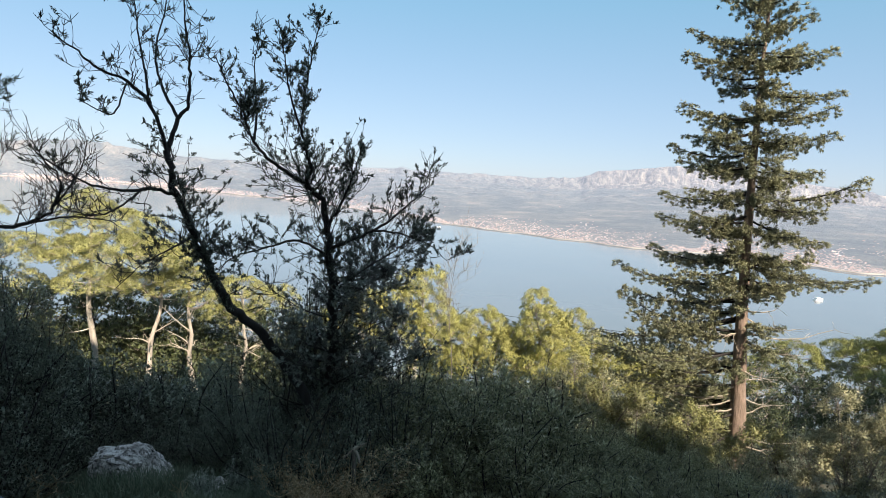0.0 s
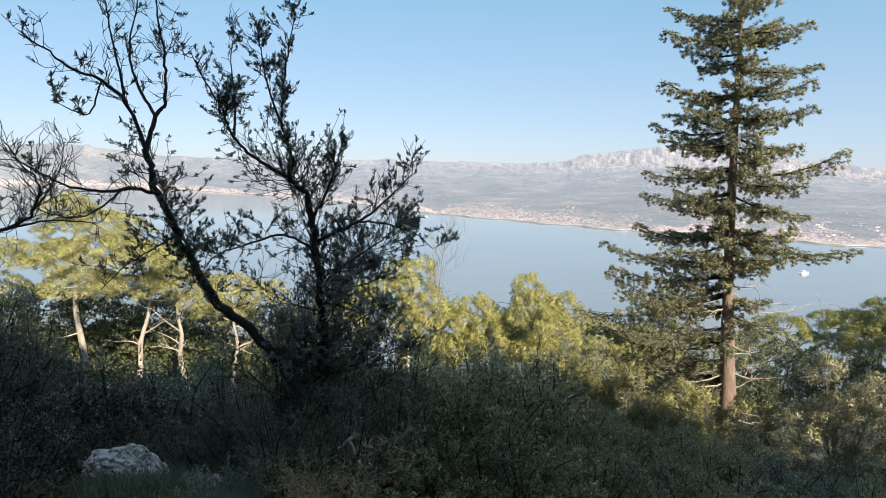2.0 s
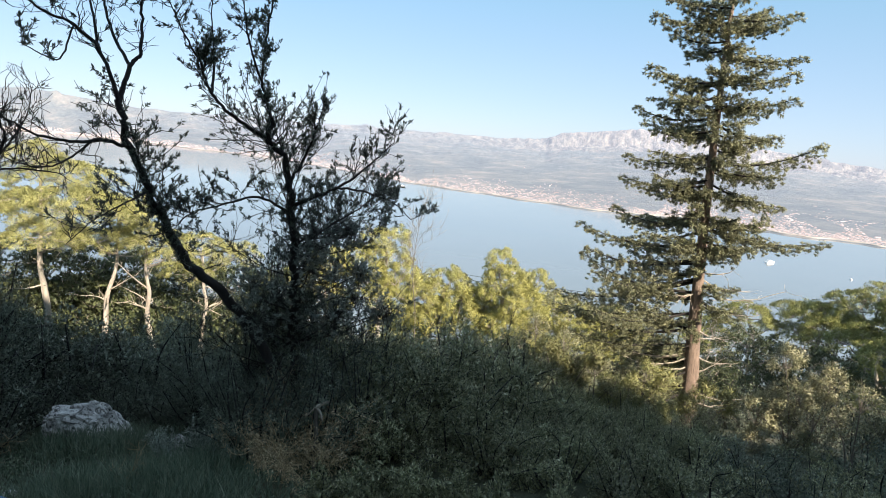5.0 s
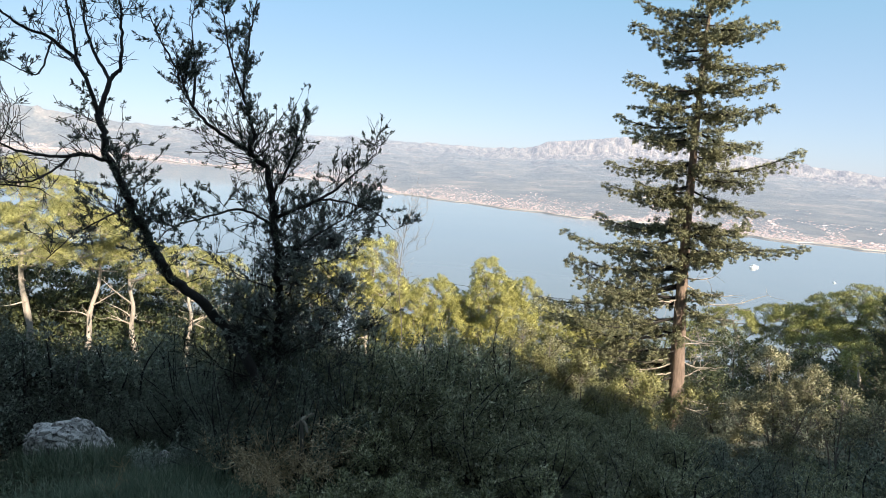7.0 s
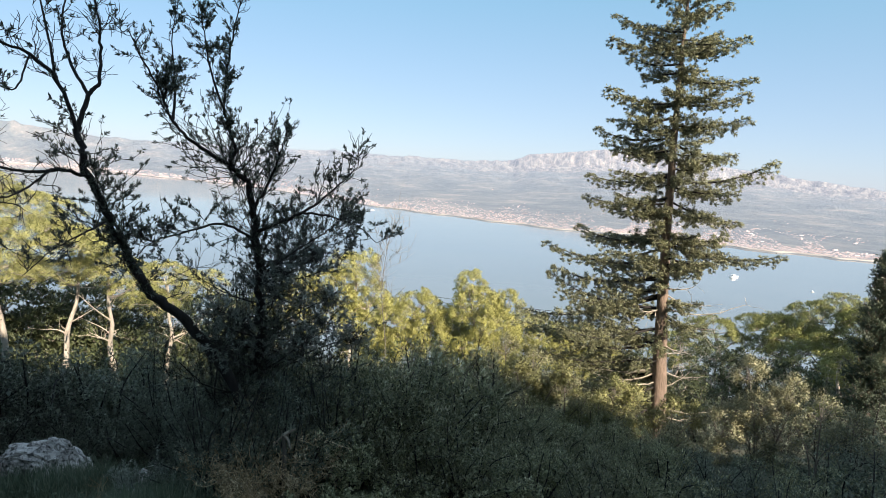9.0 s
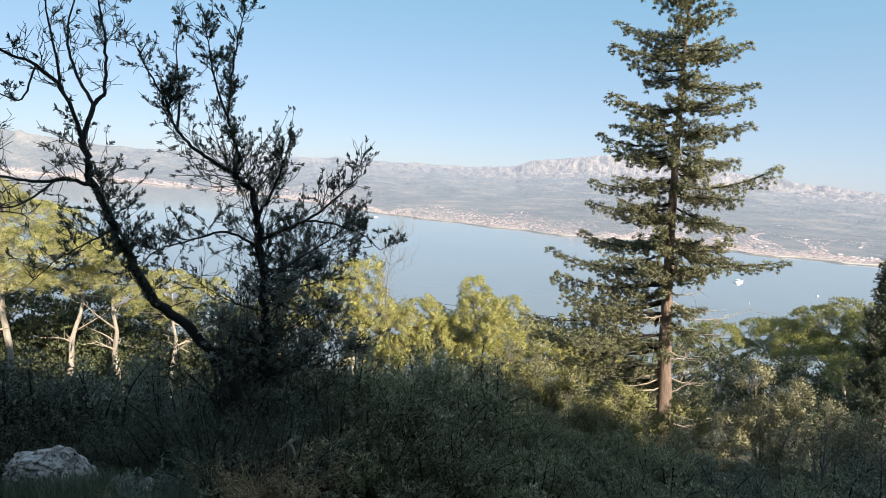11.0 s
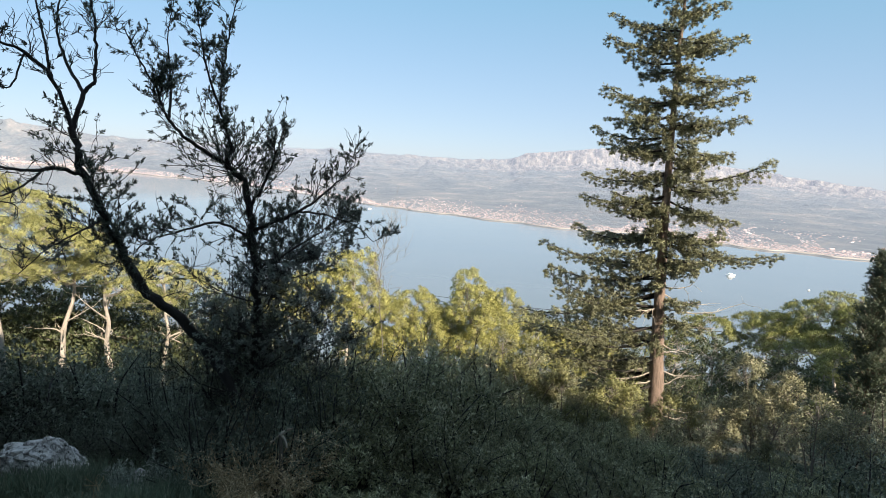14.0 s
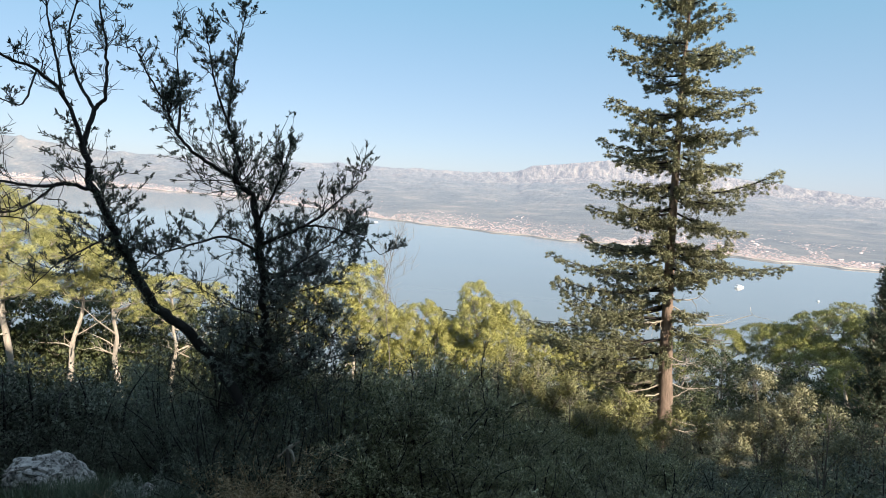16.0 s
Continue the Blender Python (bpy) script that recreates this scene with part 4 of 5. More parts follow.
def build_pine(seed, az, dist, masses, pads, label, foot_r=0.17, lean=0.0, upright=1.0, fill=1.0, dead=5):
    """A pine at a bearing and distance. Its crown is a few rounded masses of needles, each carried by limbs of its own."""
    rng = np.random.default_rng(seed)
    x, y, z = spot(az, dist)
    root = tagged(empty("pine_tree", pose(x, y, z - 0.1)), label, "tree")
    foot = np.array([x, y, z - 0.1])
    mid = []
    for a, el, d, rx, rz in masses:
        p = np.array([d * math.sin(radians(a)), d * math.cos(radians(a)), d * math.tan(radians(el))])
        mid.append((p - foot, rx, rz))
    top = max(mid, key=lambda m: m[0][2])[0]
    height = float(top[2])
    s = np.linspace(0, 1, 26)[:, None]
    line = top * s ** np.array([1.4, 1.4, 1.0]) + np.concatenate([lean * np.sin(s * math.pi) * height + 0.15 * np.sin(s * 7 + seed) * np.sqrt(s) + 0.08 * np.sin(s * 19 + seed) * s, 0.16 * np.sin(s * 6 + seed * 2) * s, 0 * s], 1)
    line[0] = 0
    g = Geo()
    tube(g, line, foot_r, 0.035, 9, 0, 0.08, 0.8)
    part("trunk", g.mesh("trunk", BARK_PINE, True), root)

    def stem(t):
        return np.array([np.interp(t, s[:, 0], line[:, c]) for c in range(3)])
    k = 0
    for c, rx, rz in mid:
        t0 = float(np.clip((c[2] - 0.35 * abs(rx) - 0.3 * rz) / height, 0.25, 0.93))
        g = Geo()
        p0 = stem(t0)
        tube(g, smooth_line([p0, (p0 + c) / 2 + np.array([0, 0, -0.12 * rx]), c], 4), 0.05 + 0.012 * rx, 0.02, 5, 0, 0.04)
        n = max(5, int(fill * 5.2 * (rx * rx + 2.0 * rx * rz) ** 0.85))
        spots = []
        for q in range(n):
            zz = 1 - 1.55 * (q + 0.5) / n
            a = q * 2.4 + rng.normal() * 0.25
            h = math.sqrt(max(0.0, 1 - zz * zz))
            d = np.array([h * math.cos(a), h * math.sin(a), zz])
            spots.append((d, c + d * np.array([rx, rx, rz]) * rng.uniform(0.62, 1.0)))
            if q % 3 == 0:
                tube(g, smooth_line([c + np.array([0, 0, -0.3 * rz]), (c + spots[-1][1]) / 2 + np.array([0, 0, -0.1]), spots[-1][1]], 3), 0.025, 0.008, 3, 0)
        limb = part("limb", g.mesh("limb", BARK_PINE, True), root)
        for d, p in spots:
            ob = part("foliage", pads[k % len(pads)], limb)
            k += 1
            ob.location = p
            sc = float(np.clip(0.47 * (rx * rz) ** 0.5, 0.46, 1.1)) * rng.uniform(0.8, 1.25)
            ob.scale = (sc, sc, sc * upright * rng.uniform(0.85, 1.2))
            out = Vector((d[0] * 0.6, d[1] * 0.6, 0.9 + 0.3 * max(d[2], 0)))
            ob.rotation_euler = (out.to_track_quat("Z", "Y").to_matrix() @ Matrix.Rotation(rng.uniform(0, 6.3), 3, "Z")).to_euler()
    low = max(0.3, min(m[0][2] for m in mid) / height)
    for k in range(dead):
        t = rng.uniform(low * 0.5, low * 0.98)
        p0 = stem(t)
        ang = rng.uniform(0, 6.3)
        g = Geo()
        ln = rng.uniform(0.6, 1.5)
        p1 = p0 + np.array([np.cos(ang) * ln, np.sin(ang) * ln, rng.uniform(-0.25, 0.9) * ln])
        pts = smooth_line([p0, (p0 + p1) / 2 + rng.normal(size=3) * 0.12, p1], 4)
        tube(g, pts, 0.035, 0.008, 4)
        grow_twigs(g, pts, 0.014, 5, 0.6, 0.25, 1)
        part("dead_branch", g.mesh("dead_branch", DEADWOOD), root, "bare dead limb")
    return root


SUNLIT = "sunlit yellow-green Aleppo pine with a pale bare trunk"
YOUNG = "rounded yellow-green young pine, leafy almost to the ground"
DEEP = "deep green Aleppo pine with sunlit top on the slope"
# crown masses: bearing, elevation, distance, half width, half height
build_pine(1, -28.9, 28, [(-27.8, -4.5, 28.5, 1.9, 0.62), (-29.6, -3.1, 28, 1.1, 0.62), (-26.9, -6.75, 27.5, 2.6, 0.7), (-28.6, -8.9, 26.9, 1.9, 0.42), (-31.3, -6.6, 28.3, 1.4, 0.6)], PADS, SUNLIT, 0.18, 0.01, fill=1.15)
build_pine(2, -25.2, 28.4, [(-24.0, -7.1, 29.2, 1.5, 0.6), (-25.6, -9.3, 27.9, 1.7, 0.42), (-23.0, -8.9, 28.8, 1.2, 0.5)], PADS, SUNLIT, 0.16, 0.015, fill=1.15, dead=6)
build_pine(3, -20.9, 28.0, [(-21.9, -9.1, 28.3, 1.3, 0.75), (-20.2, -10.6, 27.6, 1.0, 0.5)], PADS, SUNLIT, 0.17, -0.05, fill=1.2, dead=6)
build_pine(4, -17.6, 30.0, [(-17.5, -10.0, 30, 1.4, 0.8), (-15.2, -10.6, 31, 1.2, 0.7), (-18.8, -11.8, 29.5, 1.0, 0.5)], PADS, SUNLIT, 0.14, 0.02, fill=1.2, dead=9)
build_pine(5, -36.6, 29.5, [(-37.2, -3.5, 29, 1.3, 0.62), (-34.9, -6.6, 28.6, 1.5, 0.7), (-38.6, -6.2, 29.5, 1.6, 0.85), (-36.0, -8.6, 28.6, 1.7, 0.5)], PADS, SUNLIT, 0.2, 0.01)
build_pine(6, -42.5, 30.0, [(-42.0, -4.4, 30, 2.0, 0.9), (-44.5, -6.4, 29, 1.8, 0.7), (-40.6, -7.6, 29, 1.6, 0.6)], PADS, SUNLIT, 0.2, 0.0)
build_pine(11, 9.8, 40.4, [(8.9, -10.0, 40, 0.95, 1.0), (9.6, -12.1, 40, 1.55, 1.3), (11.3, -14.0, 39.6, 1.5, 1.4), (9.5, -15.9, 39.4, 1.5, 1.3), (12.2, -11.4, 40.5, 0.9, 0.85), (11.4, -17.3, 39.4, 1.3, 0.9)], PADS_YOUNG, YOUNG, 0.15, 0.01, 1.25, dead=3)
build_pine(12, 3.6, 40.6, [(4.1, -12.2, 40.5, 1.3, 1.0), (2.1, -13.3, 40, 1.35, 1.1), (5.3, -14.6, 40, 1.5, 1.2), (3.0, -15.8, 39.5, 1.5, 1.1), (6.6, -12.9, 41, 0.9, 0.8)], PADS_YOUNG, YOUNG, 0.14, 0.0, 1.2, dead=6)
build_pine(13, 15.9, 41.0, [(15.4, -14.0, 41, 1.2, 1.1), (16.9, -15.6, 40.4, 1.4, 1.1), (14.4, -16.4, 40.4, 1.3, 1.0)], PADS_YOUNG, YOUNG, 0.13, 0.0, 1.2, dead=3)
build_pine(14, 19.4, 42.0, [(19.3, -14.3, 42, 1.6, 1.1), (21.3, -15.4, 41.5, 1.4, 1.0), (18.4, -16.6, 41, 1.5, 0.9)], PADS_YOUNG, YOUNG, 0.13, 0.0, 1.1, dead=3)
build_pine(17, 7.0, 43.0, [(7.0, -13.6, 43, 1.3, 1.0), (6.2, -15.4, 42.5, 1.5, 1.0), (8.2, -16.6, 42, 1.4, 0.9), (7.9, -13.9, 42.6, 1.0, 0.9), (8.0, -15.0, 42.4, 1.1, 0.9)], PADS_YOUNG, YOUNG, 0.13, 0.0, 1.2, dead=2)
build_pine(18, 13.6, 43.0, [(13.6, -13.4, 43, 1.3, 1.0), (12.9, -15.4, 42, 1.5, 1.0), (17.6, -15.0, 43, 1.3, 0.9)], PADS_YOUNG, YOUNG, 0.13, 0.0, 1.2, dead=2)
build_pine(19, 0.6, 42.0, [(0.6, -13.0, 42, 1.3, 1.0), (-0.2, -15.0, 41, 1.5, 1.0), (1.6, -15.8, 41, 1.4, 0.9), (-1.2, -16.6, 41, 1.4, 0.9), (0.6, -17.0, 40.6, 1.5, 0.9)], PADS_YOUNG, YOUNG, 0.13, 0.0, 1.2, dead=2)
build_pine(15, -1.9, 36.0, [(-1.7, -9.4, 36, 1.15, 1.25), (-3.6, -11.2, 36, 1.3, 1.1), (-0.4, -12.1, 35.5, 1.2, 1.0), (-2.4, -13.6, 35.5, 1.5, 1.0)], PADS_YOUNG, YOUNG, 0.14, 0.0, 1.2, dead=3)
build_pine(16, -7.2, 36.0, [(-6.8, -11.4, 36, 1.3, 1.0), (-8.6, -12.4, 36, 1.4, 0.9), (-6.6, -14.0, 35.5, 1.5, 0.8)], PADS_YOUNG, YOUNG, 0.14, 0.0, 1.1, dead=3)
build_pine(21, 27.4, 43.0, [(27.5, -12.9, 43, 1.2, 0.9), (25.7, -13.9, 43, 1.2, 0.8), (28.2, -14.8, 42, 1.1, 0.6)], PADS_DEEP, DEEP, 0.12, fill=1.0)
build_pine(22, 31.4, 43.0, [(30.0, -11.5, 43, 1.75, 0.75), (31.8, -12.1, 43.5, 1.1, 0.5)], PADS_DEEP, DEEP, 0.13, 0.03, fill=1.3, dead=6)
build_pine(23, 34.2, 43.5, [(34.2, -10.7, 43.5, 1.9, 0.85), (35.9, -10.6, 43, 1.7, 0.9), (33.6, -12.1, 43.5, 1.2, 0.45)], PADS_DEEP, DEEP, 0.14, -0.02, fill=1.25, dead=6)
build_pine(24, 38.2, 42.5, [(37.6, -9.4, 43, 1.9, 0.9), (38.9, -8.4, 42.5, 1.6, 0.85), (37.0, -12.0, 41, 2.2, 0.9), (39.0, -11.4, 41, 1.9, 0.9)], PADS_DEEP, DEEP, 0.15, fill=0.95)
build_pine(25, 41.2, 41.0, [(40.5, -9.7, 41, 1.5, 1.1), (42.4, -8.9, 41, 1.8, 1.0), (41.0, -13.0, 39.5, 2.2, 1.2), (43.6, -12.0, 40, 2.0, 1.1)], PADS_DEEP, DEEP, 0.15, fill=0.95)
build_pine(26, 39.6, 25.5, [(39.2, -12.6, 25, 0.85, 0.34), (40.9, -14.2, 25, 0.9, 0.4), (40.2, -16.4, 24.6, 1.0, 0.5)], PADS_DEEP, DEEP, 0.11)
# the next three pines take the needles darkened for shade
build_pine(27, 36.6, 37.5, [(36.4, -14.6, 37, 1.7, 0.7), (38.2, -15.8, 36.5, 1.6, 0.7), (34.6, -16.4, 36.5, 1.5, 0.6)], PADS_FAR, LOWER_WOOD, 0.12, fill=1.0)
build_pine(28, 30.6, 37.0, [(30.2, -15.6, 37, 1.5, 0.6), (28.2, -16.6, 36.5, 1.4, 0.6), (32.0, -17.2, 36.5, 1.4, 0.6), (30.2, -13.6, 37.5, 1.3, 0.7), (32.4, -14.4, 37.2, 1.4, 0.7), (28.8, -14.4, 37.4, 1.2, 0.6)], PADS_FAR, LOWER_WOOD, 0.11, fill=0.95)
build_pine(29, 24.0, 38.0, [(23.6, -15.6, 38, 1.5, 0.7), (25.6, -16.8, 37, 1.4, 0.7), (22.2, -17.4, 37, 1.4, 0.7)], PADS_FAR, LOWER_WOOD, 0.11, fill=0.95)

# the wood farther down the slope, shade from above put into its needles
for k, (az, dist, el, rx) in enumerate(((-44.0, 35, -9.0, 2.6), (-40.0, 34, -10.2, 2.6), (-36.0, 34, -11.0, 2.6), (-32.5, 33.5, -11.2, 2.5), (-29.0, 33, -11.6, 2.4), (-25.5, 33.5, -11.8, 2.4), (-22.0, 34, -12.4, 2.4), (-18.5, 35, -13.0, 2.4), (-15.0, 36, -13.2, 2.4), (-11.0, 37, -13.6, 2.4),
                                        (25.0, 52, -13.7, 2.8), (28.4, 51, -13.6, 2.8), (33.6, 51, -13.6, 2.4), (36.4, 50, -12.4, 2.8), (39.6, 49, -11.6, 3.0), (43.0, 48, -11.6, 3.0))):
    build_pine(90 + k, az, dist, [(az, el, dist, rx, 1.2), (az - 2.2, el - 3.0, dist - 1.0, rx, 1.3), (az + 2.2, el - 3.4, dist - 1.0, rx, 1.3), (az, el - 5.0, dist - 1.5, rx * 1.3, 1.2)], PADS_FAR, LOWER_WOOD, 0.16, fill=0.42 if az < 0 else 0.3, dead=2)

# tall pines added out of view, only to shade the lower trees
PADS_WIDE = [pad_mesh(70 + k, PINE_DEEP, 12, 16, 0.3, 0.14) for k in range(3)]
shade_pine = build_pine(31, 71.0, 22.7, [(71.0, 3.5, 22.7, 2.4, 1.2), (75.0, -1.0, 22.0, 2.2, 0.9), (67.0, -2.0, 23.0, 2.2, 0.9), (71.0, -6.0, 21.5, 2.3, 0.9)], PADS_WIDE, "tall pine out of view, added to shade the lower trees", 0.2, fill=0.45)
for k, (x, y, sc) in enumerate(((25.5, 9.5, 1.13), (31.0, 14.0, 1.4), (35.0, 11.0, 1.5), (38.0, 17.0, 1.55), (28.0, 18.5, 1.13))):
    copy_thing(shade_pine, pose(x, y, gz(x, y) - 0.1, 0, 0, 50 * k) @ Matrix.Scale(sc, 4))


def stand(root, az, dist, turn=0.0, scale=1.0, sink=0.1):
    x, y, z = spot(az, dist)
    root.matrix_basis = pose(x, y, z - sink, 0, 0, turn) @ Matrix.Scale(scale, 4)
    return root


def again(ob, az, dist, turn, scale):
    x, y, z = spot(az, dist)
    c = copy_thing(ob, pose(x, y, z - 0.1, 0, 0, turn))
    c.scale = (scale, scale, scale)
    return c


# ---- shrubs ----
def shrub_meshes(seed, leaf_mat, count=5300, leaf=0.058, width=0.024, tall=1.0, clumps=24, lump=1.0, sprigs=8, inner_leaf=0.055):
    """A lumpy shrub about a metre in radius: bent stems, and leaves set in clumps at their ends."""
    rng = np.random.default_rng(seed)
    stems, ends = [], []
    for k in range(clumps):
        ang = rng.uniform(0, 2 * np.pi)
        rr = math.sqrt(rng.uniform(0.02, 1.0)) * 0.92
        top = np.array([np.cos(ang) * rr, np.sin(ang) * rr, tall * rng.uniform(0.35, 1.0) * math.sqrt(max(0.12, 1.05 - rr * rr))])
        foot = np.array([np.cos(ang) * 0.12, np.sin(ang) * 0.12, -0.05])
        mid = (foot + top) / 2 + rng.normal(size=3) * 0.10 + np.array([0, 0, 0.08])
        line = smooth_line([foot, mid, top], 4)
        gs = Geo()
        tube(gs, line, 0.016, 0.005, 4)
        stems.append(gs.mesh("stem", BARK_OLIVE, True))
        for u in (0.55, 0.8, 1.0):
            ends.append((line[int(u * (len(line) - 1))], lump * rng.uniform(0.11, 0.24)))
    per = count // len(ends)
    g = Geo()
    for p, r in ends:
        d = unit(rng.normal(size=(per, 3)))
        at = p + d * r * rng.uniform(0.3, 1.0, (per, 1)) ** 0.6 * [0.9, 0.9, 0.75]
        bulge = unit(p * np.array([1, 1, 0.7])) * 0.45 + np.array([0, 0, 0.35])
        facing_leaves(g, at, d + np.array([0, 0, 0.55]) + rng.normal(size=(per, 3)) * 0.6, d + bulge, leaf, width, 0, 0.9)
    # the close-grown inside
    inner = np.array([p for p, _ in ends])
    m = 900
    at = inner[rng.integers(0, len(inner), m)] * rng.uniform(0.3, 0.78, (m, 1)) * [1, 1, 0.95] + rng.normal(size=(m, 3)) * 0.09
    facing_leaves(g, at, rng.normal(size=(m, 3)) + np.array([0, 0, 0.4]), at + np.array([0, 0, 0.2]), inner_leaf, inner_leaf * 0.7, 0, 0.6)
    # upright sprigs at the top
    for k in range(sprigs):
        p = ends[rng.integers(0, len(ends))][0]
        w = unit(np.array([rng.normal() * 0.25, rng.normal() * 0.25, 1.0]))
        m = 40
        q = rng.uniform(0, 1, (m, 1))
        leaves(g, p + w * q * 0.4, np.tile(w, (m, 1)) * 0.8 + rng.normal(size=(m, 3)) * 0.6, leaf, width)
    return stems, g.mesh("foliage", leaf_mat)


def build_shrub(name, stems, foliage, label):
    root = tagged(empty(name), label, "shrub")
    for me in stems:
        part("stem", me, root)
    part("foliage", foliage, root)
    return root


DARK_SHRUB = "dense dark evergreen shrub with small leaves in shade"
shrub_a = build_shrub("evergreen_shrub", *shrub_meshes(101, SHRUB, 7400, 0.046, 0.017, 1.0, 24, 1.0), DARK_SHRUB)
shrub_b = build_shrub("evergreen_shrub", *shrub_meshes(102, SHRUB, 7400, 0.048, 0.016, 1.3, 24, 1.0), DARK_SHRUB)
shrub_c = build_shrub("evergreen_shrub", *shrub_meshes(103, SHADED_LEAF, 7600, 0.037, 0.017, 1.1, 24, 1.1, 5), "dark olive-leaved shrub in shade under the trees")


def build_pale_shrub(foot, clumps, label, per=2500, leaf=None):
    """An open shrub: thin forked stems, each ending in a loose clump of small leaves."""
    rng = np.random.default_rng(104)
    foot = np.array(foot)
    root = tagged(empty("pale_shrub", pose(*foot)), label, "shrub")
    g = Geo()
    for x, y, z, r in clumps:
        c = np.array([x, y, z]) - foot
        gs, tips = Geo(), []
        start = c * 0.12 * np.array([1, 1, 0])
        mid = c * np.array([0.5, 0.5, 0.55]) + rng.normal(size=3) * 0.08
        tube(gs, smooth_line([start, mid, c], 5), 0.02, 0.007, 5)
        for k in range(16):
            d = unit(rng.normal(size=3) + np.array([0, 0, 0.35]))
            e = c + d * r * rng.uniform(0.55, 1.05) * np.array([1, 1, 1.0])
            b = c - np.array([0, 0, r * 0.5]) + d * 0.1 * r
            tube(gs, smooth_line([b, (b + e) / 2 + rng.normal(size=3) * 0.03, e], 3), 0.006, 0.003, 3)
            tips.append((e, d))
        part("stem", gs.mesh("stem", TWIG, True), root, "thin grey twiggy stem")
        for e, d in tips:
            m = per // 16
            q = unit(rng.normal(size=(m, 3)))
            at = e + q * 0.14 * rng.uniform(0.2, 1.0, (m, 1))
            facing_leaves(g, at, q * 0.6 + d * 0.5 + rng.normal(size=(m, 3)) * 0.4, q + d * 0.5 + np.array([0, 0, 0.25]), 0.038, 0.021, 0, 0.6)
    part("foliage", g.mesh("foliage", leaf or SHRUB_PALE), root)


x, y, z = spot(34.6, 13.0)
build_pale_shrub((x, y, z - 0.1), [(7.13, 10.93, -3.38, 0.3), (7.76, 10.5, -3.62, 0.32), (7.38, 10.77, -3.98, 0.42), (6.86, 11.1, -4.5, 0.38), (7.62, 10.6, -4.3, 0.45), (7.3, 10.8, -4.85, 0.45), (6.92, 11.07, -5.2, 0.42), (7.5, 10.7, -5.3, 0.42), (7.2, 11.2, -4.3, 0.4)], "sunlit pale olive-green shrub with open twigs")
for az, dist, up in ((38.6, 12.6, 1.3), (40.8, 12.8, 1.15), (15.2, 13.4, 1.45), (18.2, 13.0, 1.1), (12.6, 14.0, 1.7)):
    x, y, z = spot(az, dist)
    build_pale_shrub((x, y, z - 0.1), [(x, y, z + up, 0.3), (x + 0.3, y - 0.2, z + up - 0.35, 0.25), (x - 0.25, y + 0.2, z + up - 0.4, 0.25)], "small sunlit pale shrub among darker ones", 800)
# sunlit clumps in place of the fir's low boughs, set by the camera's view
LOW_GREEN = [[(5.16, 12.41, -4.31, 0.28), (4.60, 12.95, -4.79, 0.26), (4.79, 12.24, -4.64, 0.30), (5.37, 12.32, -4.91, 0.28), (5.63, 12.54, -4.47, 0.23), (4.30, 12.42, -4.97, 0.25), (5.07, 12.45, -5.19, 0.31), (5.82, 12.45, -5.24, 0.29), (4.63, 12.30, -5.01, 0.28)],
             [(6.24, 12.02, -4.45, 0.18), (6.15, 12.40, -4.97, 0.24), (6.64, 11.81, -4.60, 0.23)],
             [(3.00, 12.38, -3.86, 0.19), (3.36, 12.59, -4.14, 0.22), (3.92, 12.75, -4.45, 0.23), (3.93, 12.11, -3.87, 0.19), (3.56, 12.54, -4.51, 0.25), (2.93, 13.01, -4.56, 0.23)]]
for clumps in LOW_GREEN:
    x, y = sum(c[0] for c in clumps) / len(clumps), sum(c[1] for c in clumps) / len(clumps)
    build_pale_shrub((x, y, gz(x, y) - 0.1), clumps, "sunlit yellow-green clumps standing in for the low fir boughs", 1900, SUNNY_BOUGHS)
stand(shrub_a, -4.0, 9.2, 0, 1.4)
stand(shrub_b, 2.5, 9.8, 0, 1.6)
stand(shrub_c, -9.5, 8.7, 0, 1.15)
# which, bearing, distance, turn, size
MIDDLE_ROW = [  # across the middle of the slope
    ("b", 6.8, 10.0, 40, 1.6), ("a", 10.6, 9.4, 90, 0.95), ("b", 14.5, 9.4, 10, 0.85), ("a", 19.0, 9.2, 200, 0.8), ("b", 23.5, 9.3, 130, 0.7), ("a", 28.0, 9.2, 60, 0.85),
    ("c", 32.5, 8.9, 300, 0.9), ("b", 37.5, 9.0, 10, 0.8), ("c", 42.0, 9.2, 80, 1.2), ("a", 46.0, 9.5, 20, 1.4), ("a", 4.4, 9.4, 210, 1.5), ("a", -6.3, 9.9, 30, 1.5),
    ("b", -2.4, 8.9, 60, 1.4), ("b", 1.2, 9.2, 100, 1.35),
]
FIR_FOOT = [  # round the foot of the fir
    ("b", 8.2, 10.6, 140, 1.5), ("b", 13.5, 10.9, 240, 0.95), ("b", 16.6, 11.2, 310, 0.8), ("c", -7.0, 13.5, 20, 1.5), ("a", 0.5, 12.6, 130, 1.35), ("b", 17.5, 14.0, 60, 0.8),
    ("b", 22.0, 12.5, 15, 0.8), ("b", 26.4, 12.3, 105, 0.75), ("c", 30.0, 17.0, 15, 1.2), ("a", -3.0, 10.4, 30, 1.7), ("t", 43.5, 16.0, 215, 1.7), ("a", 12.5, 11.6, 35, 0.8), ("b", 15.5, 12.2, 75, 0.8),
    ("a", 18.5, 11.2, 15, 0.75), ("b", 21.5, 11.0, 150, 0.7), ("a", 25.0, 11.3, 260, 0.75), ("b", 28.5, 11.0, 310, 0.7), ("a", 10.5, 13.2, 10, 0.85), ("a", 14.0, 15.0, 170, 0.8),
    ("b", 20.0, 15.6, 40, 0.8), ("c", 40.0, 13.5, 80, 1.2),
]
